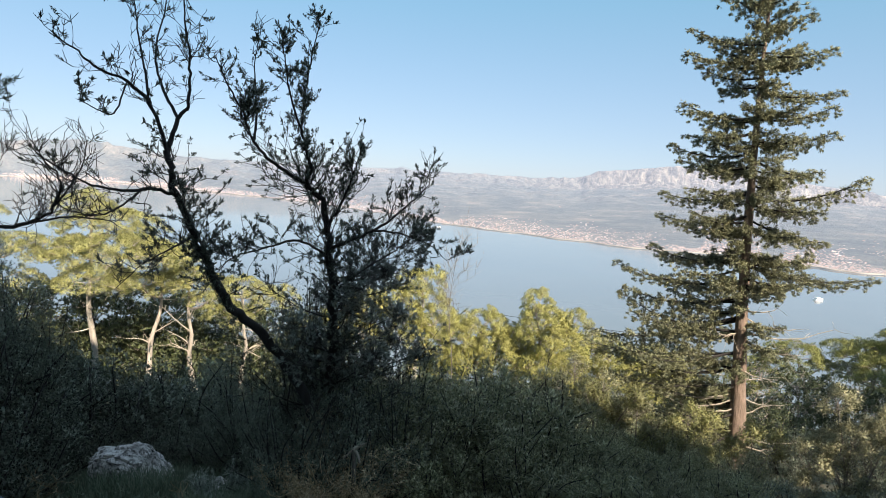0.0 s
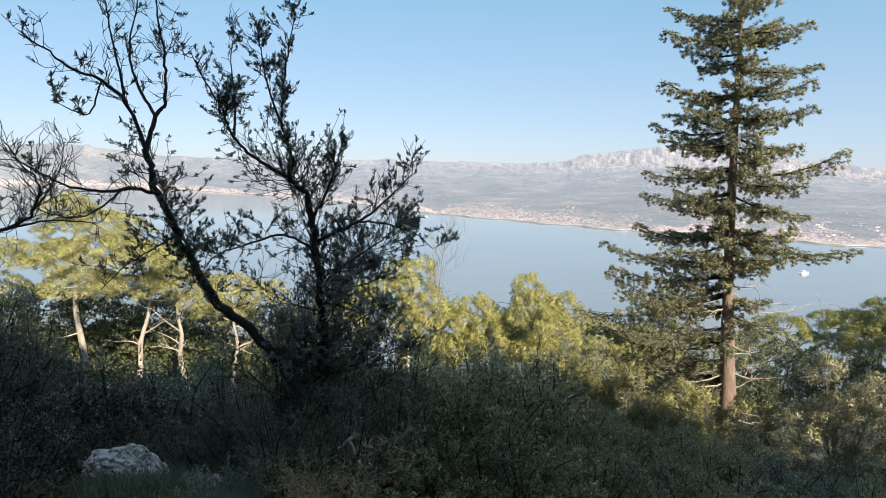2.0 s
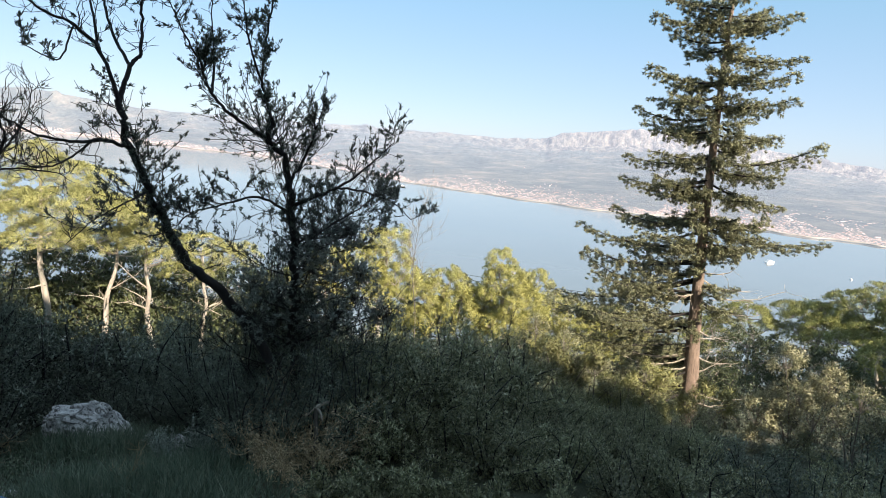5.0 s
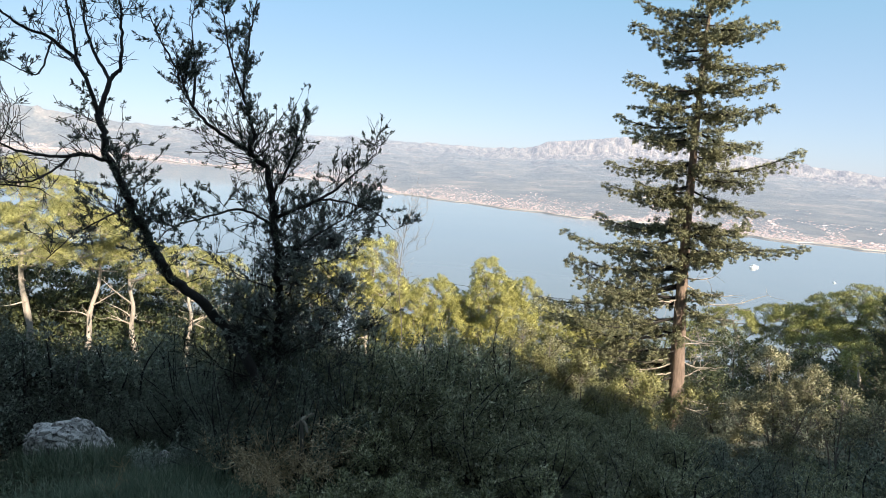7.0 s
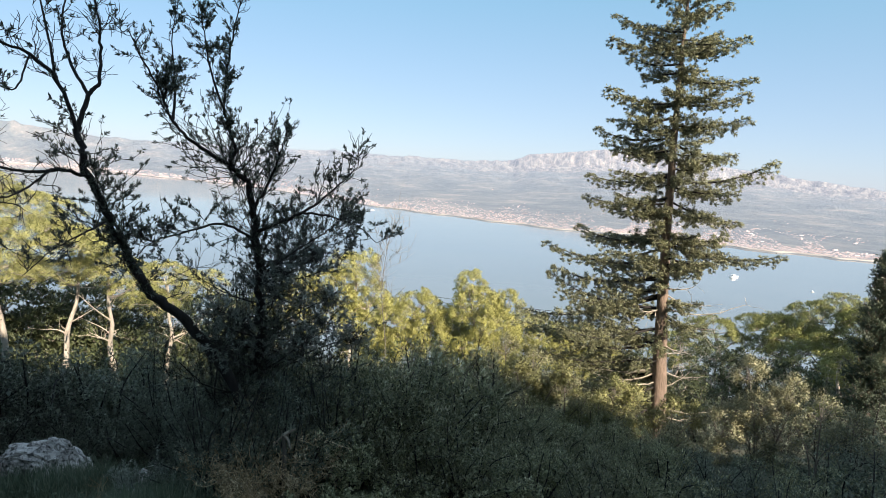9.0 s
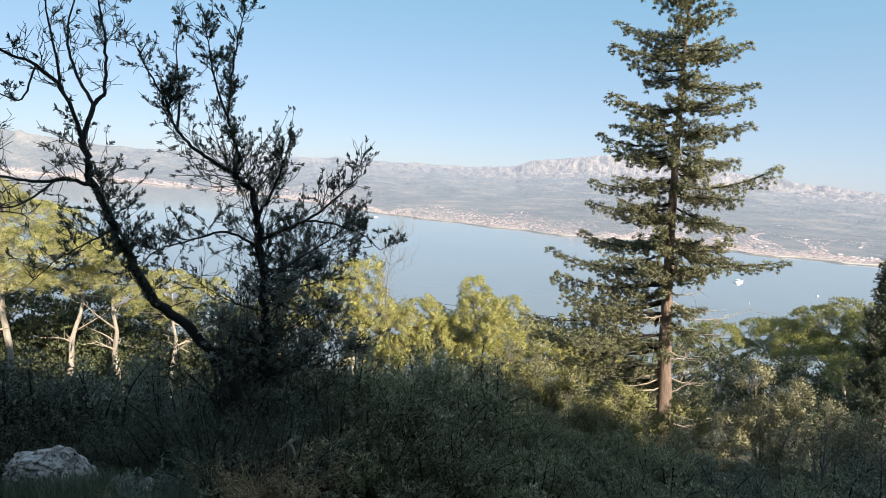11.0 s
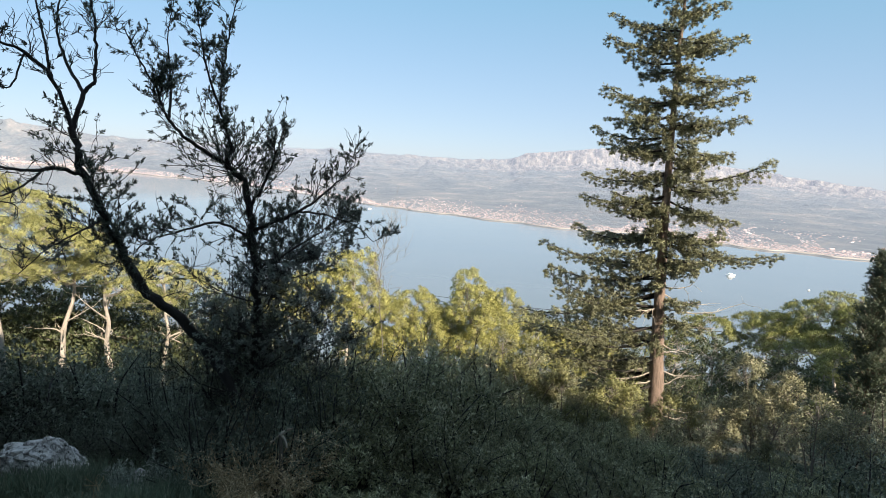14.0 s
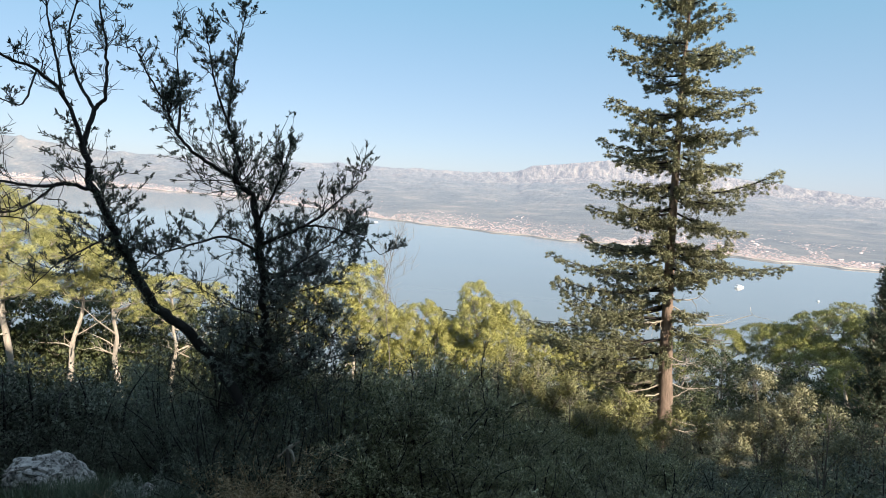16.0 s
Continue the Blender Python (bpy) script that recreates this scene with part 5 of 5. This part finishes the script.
BALCONY_ROW = [  # below the balcony
    ("b", -1.0, 8.0, 220, 0.95), ("a", 5.0, 8.1, 160, 1.05), ("b", 10.0, 7.8, 280, 0.9), ("a", 16.0, 7.6, 20, 0.85), ("b", 22.0, 7.4, 75, 0.75), ("a", 29.0, 7.2, 145, 0.85),
    ("c", 36.0, 7.3, 250, 0.85), ("a", 42.0, 7.4, 10, 0.9), ("s", -2.5, 6.7, 25, 0.55), ("s", 1.5, 6.6, 95, 0.5), ("s", 6.0, 6.5, 175, 0.5), ("s", 11.0, 6.4, 255, 0.5),
    ("s", 17.0, 6.3, 335, 0.5), ("s", 24.0, 6.2, 45, 0.5), ("s", 31.0, 6.2, 115, 0.5), ("s", 38.0, 6.3, 205, 0.55),
]
THICKET = [  # round the clearing, under the olives
    ("c", -13.5, 11.5, 30, 1.4), ("c", -17.5, 12.5, 110, 1.3), ("c", -21.5, 12.8, 10, 1.8), ("c", -25.5, 12.8, 240, 1.4), ("c", -29.5, 12.8, 300, 2.0), ("t", -33.5, 12.6, 50, 1.8),
    ("t", -41.5, 12.2, 170, 2.6), ("t", -46.0, 11.5, 280, 2.8), ("c", -34.0, 10.8, 190, 1.3), ("c", -39.0, 10.2, 220, 1.4), ("t", -44.0, 9.6, 30, 1.8), ("t", -50.0, 9.5, 130, 2.2),
    ("c", -16.0, 10.0, 200, 0.9), ("c", -20.5, 11.0, 60, 0.9), ("c", -24.0, 11.4, 330, 0.85), ("c", -29.0, 11.3, 20, 0.9), ("a", -19.5, 15.5, 80, 1.3),
]
LOWER_SLOPE = [  # down the slope towards the pines
    ("t", 36.0, 21.0, 45, 1.7), ("f", 24.0, 22.0, 10, 2.2), ("f", 15.0, 24.0, 100, 2.2), ("f", 4.0, 24.0, 200, 2.4), ("f", -10.0, 23.0, 300, 2.4), ("f", -22.0, 21.0, 80, 1.6),
    ("f", -32.0, 20.0, 10, 2.0), ("f", -40.0, 19.0, 60, 2.4), ("f", 20.0, 42.0, 140, 3.4), ("f", 33.0, 37.0, 230, 3.0), ("f", 37.0, 25.0, 30, 2.2), ("f", 32.0, 25.0, 130, 2.2),
    ("f", 42.0, 23.0, 230, 2.4), ("f", 28.0, 24.0, 330, 2.0),
]
shrub_t = build_shrub("evergreen_shrub", *shrub_meshes(112, SHADED_LEAF, 11000, 0.022, 0.012, 1.15, 36, 0.9, 3, 0.028), "tall dense dark evergreen shrub in deep shade")
stand(shrub_t, -37.5, 12.4, 10, 2.5)
shrub_n = build_shrub("evergreen_shrub", *shrub_meshes(116, SHADED_LEAF, 14500, 0.028, 0.014, 1.95, 34, 1.25, 3, 0.034), "tall dense dark evergreen shrub in deep shade")
stand(shrub_n, -12.9, 8.1, 0, 0.95)
shrub_f = build_shrub("evergreen_shrub", *shrub_meshes(109, SCRUB, 3300, 0.036, 0.021, 1.1, 18), "dense dark evergreen shrub low on the slope")
stand(shrub_f, 9.5, 26.0, 0, 2.2)
shrub_s = build_shrub("evergreen_shrub", *shrub_meshes(141, SHRUB, 3400, 0.085, 0.03, 1.1, 14, 1.0), "low leafy evergreen shrub in shade below the balcony")
stand(shrub_s, -6.0, 6.6, 0, 0.5)
KINDS = {"s": shrub_s, "a": shrub_a, "b": shrub_b, "c": shrub_c, "f": shrub_f, "t": shrub_t}
for which, az, dist, turn, sc in MIDDLE_ROW + FIR_FOOT + BALCONY_ROW + THICKET + LOWER_SLOPE:
    again(KINDS[which], az, dist, turn, sc)

for az, dist, turn, sc in ((-39.0, 10.8, 40, 1.55), (-35.2, 11.8, 100, 1.35), (-42.5, 10.4, 200, 1.6), (-46.5, 9.4, 20, 1.6), (-9.8, 9.1, 150, 1.1), (-6.6, 8.1, 260, 0.95), (-3.9, 8.4, 60, 0.9)):
    again(shrub_n, az, dist, turn, sc)

# tall thicket round the olive trunks
for az, dist, turn, wide, high in ((-12.0, 9.6, 75, 1.1, 1.8), (-7.6, 9.7, 190, 1.1, 1.75), (-16.5, 10.2, 320, 1.0, 1.3)):
    again(shrub_n, az, dist, turn, 1.0).scale = (wide, wide, high)

# tall shrubs in the shade-toned leaves at the edge of the clearing
for az, dist, turn, wide, high in ((-48.0, 11.6, 75, 1.9, 2.3), (-44.5, 12.4, 190, 1.8, 2.35), (-41.2, 12.7, 20, 1.6, 2.25), (-38.2, 13.0, 320, 1.3, 2.2), (-35.8, 13.2, 120, 1.1, 2.1)):
    again(shrub_n, az, dist, turn, 1.0).scale = (wide, wide, high)

# broad bushes at the feet of the slender trees, shade in their leaf colour
shrub_w = build_shrub("evergreen_shrub", *shrub_meshes(117, SHADED_LEAF, 28000, 0.0135, 0.0075, 1.15, 36, 0.9, 3, 0.026), "broad small-leaved dark evergreen bush in deep shade")
stand(shrub_w, -47.5, 11.0, 15, 1.0)
shrub_w.scale = (2.1, 2.1, 3.5)
for az, dist, turn, wide, high in ((-44.2, 11.3, 130, 2.0, 3.3), (-41.2, 11.6, 250, 1.9, 3.25), (-38.4, 11.9, 40, 1.8, 3.4), (-35.9, 12.3, 300, 1.5, 3.4), (-33.2, 12.4, 90, 1.3, 2.5)):
    again(shrub_w, az, dist, turn, 1.0).scale = (wide, wide, high)


# ---- far town, boats ----
def build_town():
    rng = np.random.default_rng(11)
    g = Geo()
    count = 0
    while count < 9200:
        a = rng.uniform(-38, 46) if count < 7400 else rng.uniform(20, 46)
        s = rng.exponential(float(np.interp(a, [-25, -8, 2], [0.15, 0.09, 0.042])) if count < 7400 else 0.035)
        if s > 0.34 or noise.noise(Vector((a * 0.35, s * 9, 2))) < -0.40 + s * 2.4:
            continue
        sh, rd = shore(a), ridge_d(a)
        d = sh + (0.006 + s) * (rd - sh)
        h = max(float(rise(a, np.array(0.006 + s))), 1.2)
        x, y, z = d * math.sin(radians(a)), d * math.cos(radians(a)), SEA + h - 1.5
        w, l, t = np.array([rng.uniform(1.4, 2.7), rng.uniform(1.8, 3.7), rng.uniform(1.5, 2.5)]) * (0.5 + d / 3600)
        if rng.uniform() < 0.03:
            l, w = l * 3, w * 1.6
        yaw = rng.uniform(0, 3.14)
        c, q = math.cos(yaw), math.sin(yaw)
        pts = [(-l, -w, 0), (l, -w, 0), (l, w, 0), (-l, w, 0), (-l, -w, t), (l, -w, t), (l, w, t), (-l, w, t)]
        eave = [(-l - .4, -w - .4, t), (l + .4, -w - .4, t), (l + .4, w + .4, t), (-l - .4, w + .4, t), (-l - .4, 0, t + w * 0.25), (l + .4, 0, t + w * 0.25)]

        def put(ps):
            return [(x + 0.5 * (u * c - v * q), y + 0.5 * (u * q + v * c), z + k) for u, v, k in ps]
        g.add(put(pts), None, [[0, 1, 5, 4], [1, 2, 6, 5], [2, 3, 7, 6], [3, 0, 4, 7]], 0)
        g.add(put(eave), [[1, 2, 5], [3, 0, 4]], [[0, 1, 5, 4], [2, 3, 4, 5]], 1)
        count += 1
    for k in range(24):
        a = rng.uniform(24, 45)
        s = rng.uniform(0.004, 0.10)
        sh, rd = shore(a), ridge_d(a)
        d = sh + (0.006 + s) * (rd - sh)
        x, y, z = d * math.sin(radians(a)), d * math.cos(radians(a)), SEA + max(float(rise(a, np.array(0.006 + s))), 1.2) - 1
        w, l, t = rng.uniform(2.5, 4), rng.uniform(4, 10), rng.uniform(2.3, 3.4)
        c, q = math.cos(0.3 + rng.normal() * 0.2), math.sin(0.3)
        pts = [(x + u * c - v * q, y + u * q + v * c, z + h) for h in (0, t) for u, v in ((-l / 2, -w / 2), (l / 2, -w / 2), (l / 2, w / 2), (-l / 2, w / 2))]
        g.add(pts, None, [[0, 1, 5, 4], [1, 2, 6, 5], [2, 3, 7, 6], [3, 0, 4, 7], [4, 5, 6, 7]], 0)
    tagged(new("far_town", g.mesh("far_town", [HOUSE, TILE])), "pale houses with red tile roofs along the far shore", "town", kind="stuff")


def build_boat(name, az, dist, length, yaw, label):
    x, y = dist * math.sin(radians(az)), dist * math.cos(radians(az))
    root = tagged(empty(name, pose(x, y, SEA, 0, 0, yaw)), label, "boat")
    g = Geo()
    s = np.linspace(0, 1, 9)
    half = 0.16 * length * np.sqrt(np.clip(1 - s ** 2.4, 0, 1)) + 0.02
    deck = 0.11 * length + 0.03 * length * s
    v = []
    for k in range(9):
        px = (s[k] - 0.45) * length
        v += [(px, -half[k], deck[k]), (px * 0.96, -half[k] * 0.6, -0.3), (px * 0.96, half[k] * 0.6, -0.3), (px, half[k], deck[k])]
    q = [[4 * k + j, 4 * k + 4 + j, 4 * k + 5 + j, 4 * k + 1 + j] for k in range(8) for j in range(3)] + [[4 * k, 4 * k + 3, 4 * k + 7, 4 * k + 4] for k in range(8)] + [[0, 1, 2, 3]]
    g.add(v, None, q)
    part("hull", g.mesh("hull", HULL), root)

    def box(x0, x1, w, z0, z1, mat, nm, under, taper=0.8):
        h = Geo()
        xs = ((x0, x1), (x0 + (x1 - x0) * 0.06, x1 - (x1 - x0) * (1 - taper) * 1.2))
        pts = [(xx, ww * k, z) for (lo, hi), z, k in zip(xs, (z0, z1), (1, 0.85)) for xx, ww in ((lo, -w), (hi, -w), (hi, w), (lo, w))]
        h.add(pts, None, [[3, 2, 1, 0], [4, 5, 6, 7], [0, 1, 5, 4], [1, 2, 6, 5], [2, 3, 7, 6], [3, 0, 4, 7]])
        return part(nm, h.mesh(nm, mat), under)
    L = length
    cabin = box(-0.30 * L, 0.22 * L, 0.12 * L, 0.10 * L, 0.17 * L, HULL, "cabin", root)
    box(-0.28 * L, 0.20 * L, 0.121 * L, 0.172 * L, 0.20 * L, GLASS_DARK, "windscreen", cabin)
    box(-0.30 * L, 0.12 * L, 0.12 * L, 0.202 * L, 0.25 * L, HULL, "roof", cabin)


build_town()
build_boat("motor_boat", 31.05, 80 / math.tan(radians(7.02)), 11.0, 20, "white motor boat at anchor in the bay")
build_boat("small_boat", 36.72, 80 / math.tan(radians(7.42)), 4.5, 70, "small white boat moored in the bay")
build_boat("small_boat", -0.5, 1290, 8.0, 20, "small white boat near the far shore")


# ---- rocks, grass ----
def rock_mesh(seed, sx, sy, sz, name="rock"):
    """A weathered boulder: a ball cut by planes, then creased and pitted."""
    rng = np.random.default_rng(int(seed * 10))
    cuts = [(Vector(unit(rng.normal(size=3) + np.array([0, 0, 0.4]))), rng.uniform(0.55, 0.85)) for _ in range(9)]
    bm = bmesh.new()
    bmesh.ops.create_icosphere(bm, subdivisions=5 if sx > 0.4 else 3, radius=1)
    for v in bm.verts:
        p = v.co.copy()
        for n, d in cuts:
            over = p.dot(n) - d
            if over > 0:
                p -= n * over * 0.95
        k = 1 + 0.16 * noise.noise(p * 1.6 + Vector((seed, 0, 0))) - 0.16 * max(0, 0.25 - abs(noise.noise(p * 2.6 + Vector((0, seed, 0))))) * 3 + 0.08 * noise.noise(p * 6 + Vector((0, 0, seed))) - 0.07 * abs(noise.noise(p * 12 + Vector((seed, 1, 0))))
        v.co = Vector((p.x * sx, p.y * sy, p.z * sz)) * k
        if sx > 0.4:      # long back, steep nose on one side
            v.co.z += sz * (0.18 * min(0.0, v.co.x / sx) - 0.62 * max(0.0, v.co.x / sx - 0.25) ** 1.3) + 0.05 * sz
    me = bpy.data.meshes.new(name)
    bm.to_mesh(me)
    bm.free()
    me.materials.append(ROCK)
    return me


def put_rock(az, dist, sx, sy, sz, turn, seed, label, lift=0.0):
    x, y, z = spot(az, dist)
    ob = new("boulder", rock_mesh(seed, sx, sy, sz))
    ob.matrix_basis = pose(x, y, z + lift, 0, 8 if sx > 0.4 else 0, turn)
    tagged(ob, label, "rock")


put_rock(-25.9, 10.3, 0.76, 0.45, 0.46, -8, 7.1, "pale weathered limestone boulder among grass", 0.27)
SMALL = "small grey limestone rock half sunk in grass"
for az, dist, r, turn, seed in ((-29.4, 7.3, 0.16, 20, 5), (-25.0, 7.2, 0.11, 60, 6), (-22.5, 7.6, 0.14, 100, 7), (-19.0, 9.4, 0.22, 10, 8), (-31.5, 8.1, 0.10, 0, 9), (-27.0, 6.7, 0.13, 40, 10)):
    put_rock(az, dist, r, r * 0.8, r * 0.7, turn, seed, SMALL, 0.02)


def build_grass():
    rng = np.random.default_rng(3)
    n = 22000
    az = np.radians(rng.uniform(-50, -8, n))
    d = rng.uniform(4.5, 12.5, n)
    x, y = d * np.sin(az), d * np.cos(az)
    at = np.stack([x, y, ground_z(x, y) - 0.02], -1)
    g = Geo()
    way = np.tile([0, 0, 1.0], (n, 1)) + rng.normal(size=(n, 3)) * [0.45, 0.45, 0.1]
    leaves(g, at, way, 0.16, 0.012)
    tagged(new("grass", g.mesh("grass", GRASS)), "patchy green grass and weeds on the shaded slope", "grass", kind="stuff")
    n = 7000
    pick = rng.integers(0, 6, n)
    cx = np.array([[-2.55, 6.9], [-2.2, 7.4], [-3.4, 6.6], [-2.0, 6.4], [-4.5, 8.7], [-3.95, 8.75]])[pick] + rng.normal(size=(n, 2)) * 0.28
    at = np.stack([cx[:, 0], cx[:, 1], ground_z(cx[:, 0], cx[:, 1]) - 0.02], -1)
    g = Geo()
    way = np.tile([0, 0, 1.0], (n, 1)) + rng.normal(size=(n, 3)) * [0.35, 0.35, 0.1]
    leaves(g, at, way, 0.36, 0.010, fold=0.3)
    tagged(new("tall_grass", g.mesh("tall_grass", GRASS)), "tufts of long thin green grass below the balcony", "grass", kind="stuff")


build_grass()


def build_weeds():
    """Low broad-leaved weeds in loose clumps among the grass."""
    rng = np.random.default_rng(23)
    g = Geo()
    for k in range(170):
        az, d = radians(rng.uniform(-48, -10)), rng.uniform(5.2, 10.6)
        c = np.array([d * math.sin(az), d * math.cos(az)])
        m = rng.integers(18, 46)
        r = rng.uniform(0.06, 0.2)
        p = c + rng.normal(size=(m, 2)) * r
        at = np.stack([p[:, 0], p[:, 1], ground_z(p[:, 0], p[:, 1]) + rng.uniform(0.02, 0.6 * r + 0.08, m)], -1)
        leaves(g, at, rng.normal(size=(m, 3)) * [1, 1, 0.4] + np.array([0, 0, 0.35]), 0.05, 0.03)
    tagged(new("weeds", g.mesh("weeds", WEED)), "low broad-leaved weeds scattered over the shaded grass", "weeds", kind="stuff")


build_weeds()


# ---- slender and small things ----
def build_cypress():
    """A dark upright conifer with feathery sprays."""
    x, y, z = spot(41.4, 17.5)
    root = tagged(empty("cypress_tree", pose(x, y, z)), "dark feathery cypress beside the pines", "tree")
    rng = np.random.default_rng(17)
    h = -z - 1.15
    g = Geo()
    tube(g, np.array([[0, 0, -0.1], [0.05, 0.02, h * 0.5], [0, 0, h * 0.97]]), 0.12, 0.015, 7)
    part("trunk", g.mesh("trunk", BARK_FIR, True), root)
    for k in range(46):
        t = (k + 0.5) / 46
        zz = h * (0.08 + 0.9 * t)
        reach = (1.0 - t) ** 0.75 * 0.85 + 0.14
        ang = k * 2.4
        g = Geo()
        at, way = [], []
        for q in range(5):
            a2 = ang + rng.normal() * 0.35
            w = unit(np.array([math.cos(a2), math.sin(a2), rng.uniform(0.5, 1.3)]))
            ln = reach * rng.uniform(0.6, 1.05)
            pts = np.array([[0, 0, 0], w * ln * 0.5, w * ln + np.array([0, 0, 0.12])])
            tube(g, pts, 0.012, 0.004, 3, 0)
            m = int(50 * ln) + 14
            u = rng.uniform(0.15, 1.05, (m, 1))
            at.append(w * ln * u + rng.normal(size=(m, 3)) * 0.055)
            way.append(np.tile(w, (m, 1)) + rng.normal(size=(m, 3)) * 0.4)
        tufts(g, np.concatenate(at), np.concatenate(way), 4, 0.10, 0.022, 0.6, 1)
        ob = part("spray", g.mesh("spray", [BARK_FIR, CYPRESS]), root)
        ob.location = (0, 0, zz)


def build_sapling(foot, pts, twigs, reach, label, mat, r=0.02):
    root = tagged(empty("bare_sapling", pose(*foot)), label, "sapling")
    g = Geo()
    line = smooth_line(np.array(pts) - np.array(foot), 5)
    tube(g, line, r, 0.004, 5)
    grow_twigs(g, line, r * 0.45, twigs, reach, 0.35, 2, 0.5)
    part("stem", g.mesh("stem", mat, True), root)


def build_brush(az, dist, size, count, name, label, mat, seed, length=0.05, width=0.012):
    """A tangle of thin dry twigs with shrivelled leaves."""
    rng = np.random.default_rng(seed)
    x, y, z = spot(az, dist)
    g = Geo()
    for k in range(count):
        a = rng.uniform(0, 6.3)
        w = np.array([math.cos(a) * 0.8, math.sin(a) * 0.8, rng.uniform(0.5, 1.3)])
        t = np.linspace(0, 1, 6)[:, None]
        ln = size * rng.uniform(0.5, 1.0)
        pts = rng.normal(size=3) * [0.25, 0.25, 0] * size + t * ln * w + np.array([0, 0, -0.35 * ln]) * t ** 2 + rng.normal(size=(6, 3)) * 0.03 * t
        tube(g, pts, 0.005, 0.002, 3)
        ends = []
        grow_twigs(g, pts, 0.003, 9, 0.35 * size, 0.2, 1, 0.1, 0, ends)
        p = np.repeat(np.array([e[0] for e in ends]), 9, 0) + rng.normal(size=(9 * len(ends), 3)) * 0.035
        leaves(g, p, rng.normal(size=p.shape) + np.array([0, 0, 0.3]), length, width)
    ob = new(name, g.mesh(name, mat))
    ob.matrix_basis = pose(x, y, z)
    tagged(ob, label, "brush", kind="stuff")


def build_broken_branch():
    """A snapped dead stem with two pale splintered prongs, standing in the brush."""
    foot = np.array([-0.95, 7.5, gz(-0.95, 7.5) - 0.05])
    root = tagged(empty("broken_branch", pose(*foot)), "pale snapped dead branch standing in dry brush", "branch")
    fork = np.array([-0.946, 7.444, -3.232])
    for name, a, b, r0, r1 in (("stem", foot, fork, 0.030, 0.024), ("prong", fork, (-0.80, 7.44, -3.15), 0.026, 0.008), ("prong", fork, (-0.865, 7.42, -3.39), 0.022, 0.010), ("prong", fork, (-1.06, 7.42, -3.34), 0.014, 0.006)):
        a, b = np.array(a), np.array(b)
        g = Geo()
        tube(g, smooth_line([a - foot, (a + b) / 2 - foot + np.array([0.012, 0.01, 0.015]), b - foot], 5), r0, r1, 7)
        part(name, g.mesh(name, DEADWOOD if name == "prong" else TWIG, True), root)


def build_cable(az0, az1, el0, el1, dist, sag):
    a = np.radians(np.linspace(az0, az1, 30))
    e = np.radians(np.linspace(el0, el1, 30))
    t = np.linspace(0, 1, 30)
    z = dist * np.tan(e) - sag * 4 * t * (1 - t)
    g = Geo()
    tube(g, np.stack([dist * np.sin(a), dist * np.cos(a), z], -1), 0.022, 0.022, 5)
    tagged(new("overhead_cable", g.mesh("overhead_cable", CABLE, True)), "thin dark overhead cable strung between the pines", "cable", "overhead cables")


CYPRESS = leaf_material("cypress_sprays", (0.03, 0.045, 0.03), (0.07, 0.09, 0.055), (0.13, 0.15, 0.09), 0.5, 0.1, 0.3)
build_cypress()
x, y, z = 0.42, 17.0, gz(0.42, 17)
build_sapling((x, y, z), [(x, y, z), (0.42, 16.99, -4.71), (0.27, 17.0, -3.46), (0.3, 17.0, -2.53), (0.43, 16.99, -1.6)], 30, 0.9, "thin bare grey sapling above the shrubs", TWIG, 0.014)
x, y, z = spot(10.2, 10.4)
build_sapling((x, y, z), [(x, y, z), (x + 0.03, y, z + 0.9), (x - 0.02, y, z + 1.6), (x + 0.02, y, -2.55)], 7, 0.25, "thin dark dead stem rising from the shrubs", BARK_OLIVE, 0.014)
TANGLE = "tangle of dry brown twigs under the olive"
build_brush(-9.5, 7.7, 0.95, 26, "dry_brush", TANGLE, DRY, 4, 0.045, 0.011)
build_brush(-10.6, 7.5, 0.5, 12, "dry_brush", TANGLE, DRY, 6, 0.045, 0.011)
build_brush(-7.9, 7.6, 0.9, 7, "dry_brush", TANGLE, DRY, 9, 0.045, 0.011)
build_brush(-5.2, 7.5, 0.8, 4, "dry_brush", "yellowed dry sprays beside the broken branch", DRY, 11, 0.05, 0.01)
build_broken_branch()
build_brush(-24.0, 7.6, 0.5, 3, "dry_brush", "bent dry brown twigs beside the boulder", DRY, 12, 0.02, 0.004)
build_brush(-31.5, 9.8, 0.7, 3, "dry_brush", "bent dry brown twigs beside the boulder", DRY, 8, 0.02, 0.004)
silver = build_shrub("silver_shrub", *shrub_meshes(130, SILVER, 3600, 0.075, 0.02, 0.9, 14, 1.1, 10), "low silvery-leaved shrub beside the boulder")
stand(silver, -19.4, 8.6, 0, 0.62)
again(silver, -15.0, 8.0, 100, 0.45)
build_cable(3.0, 24.0, -10.8, -11.3, 62, 0.5)
build_cable(3.0, 24.0, -11.2, -11.8, 62, 0.5)
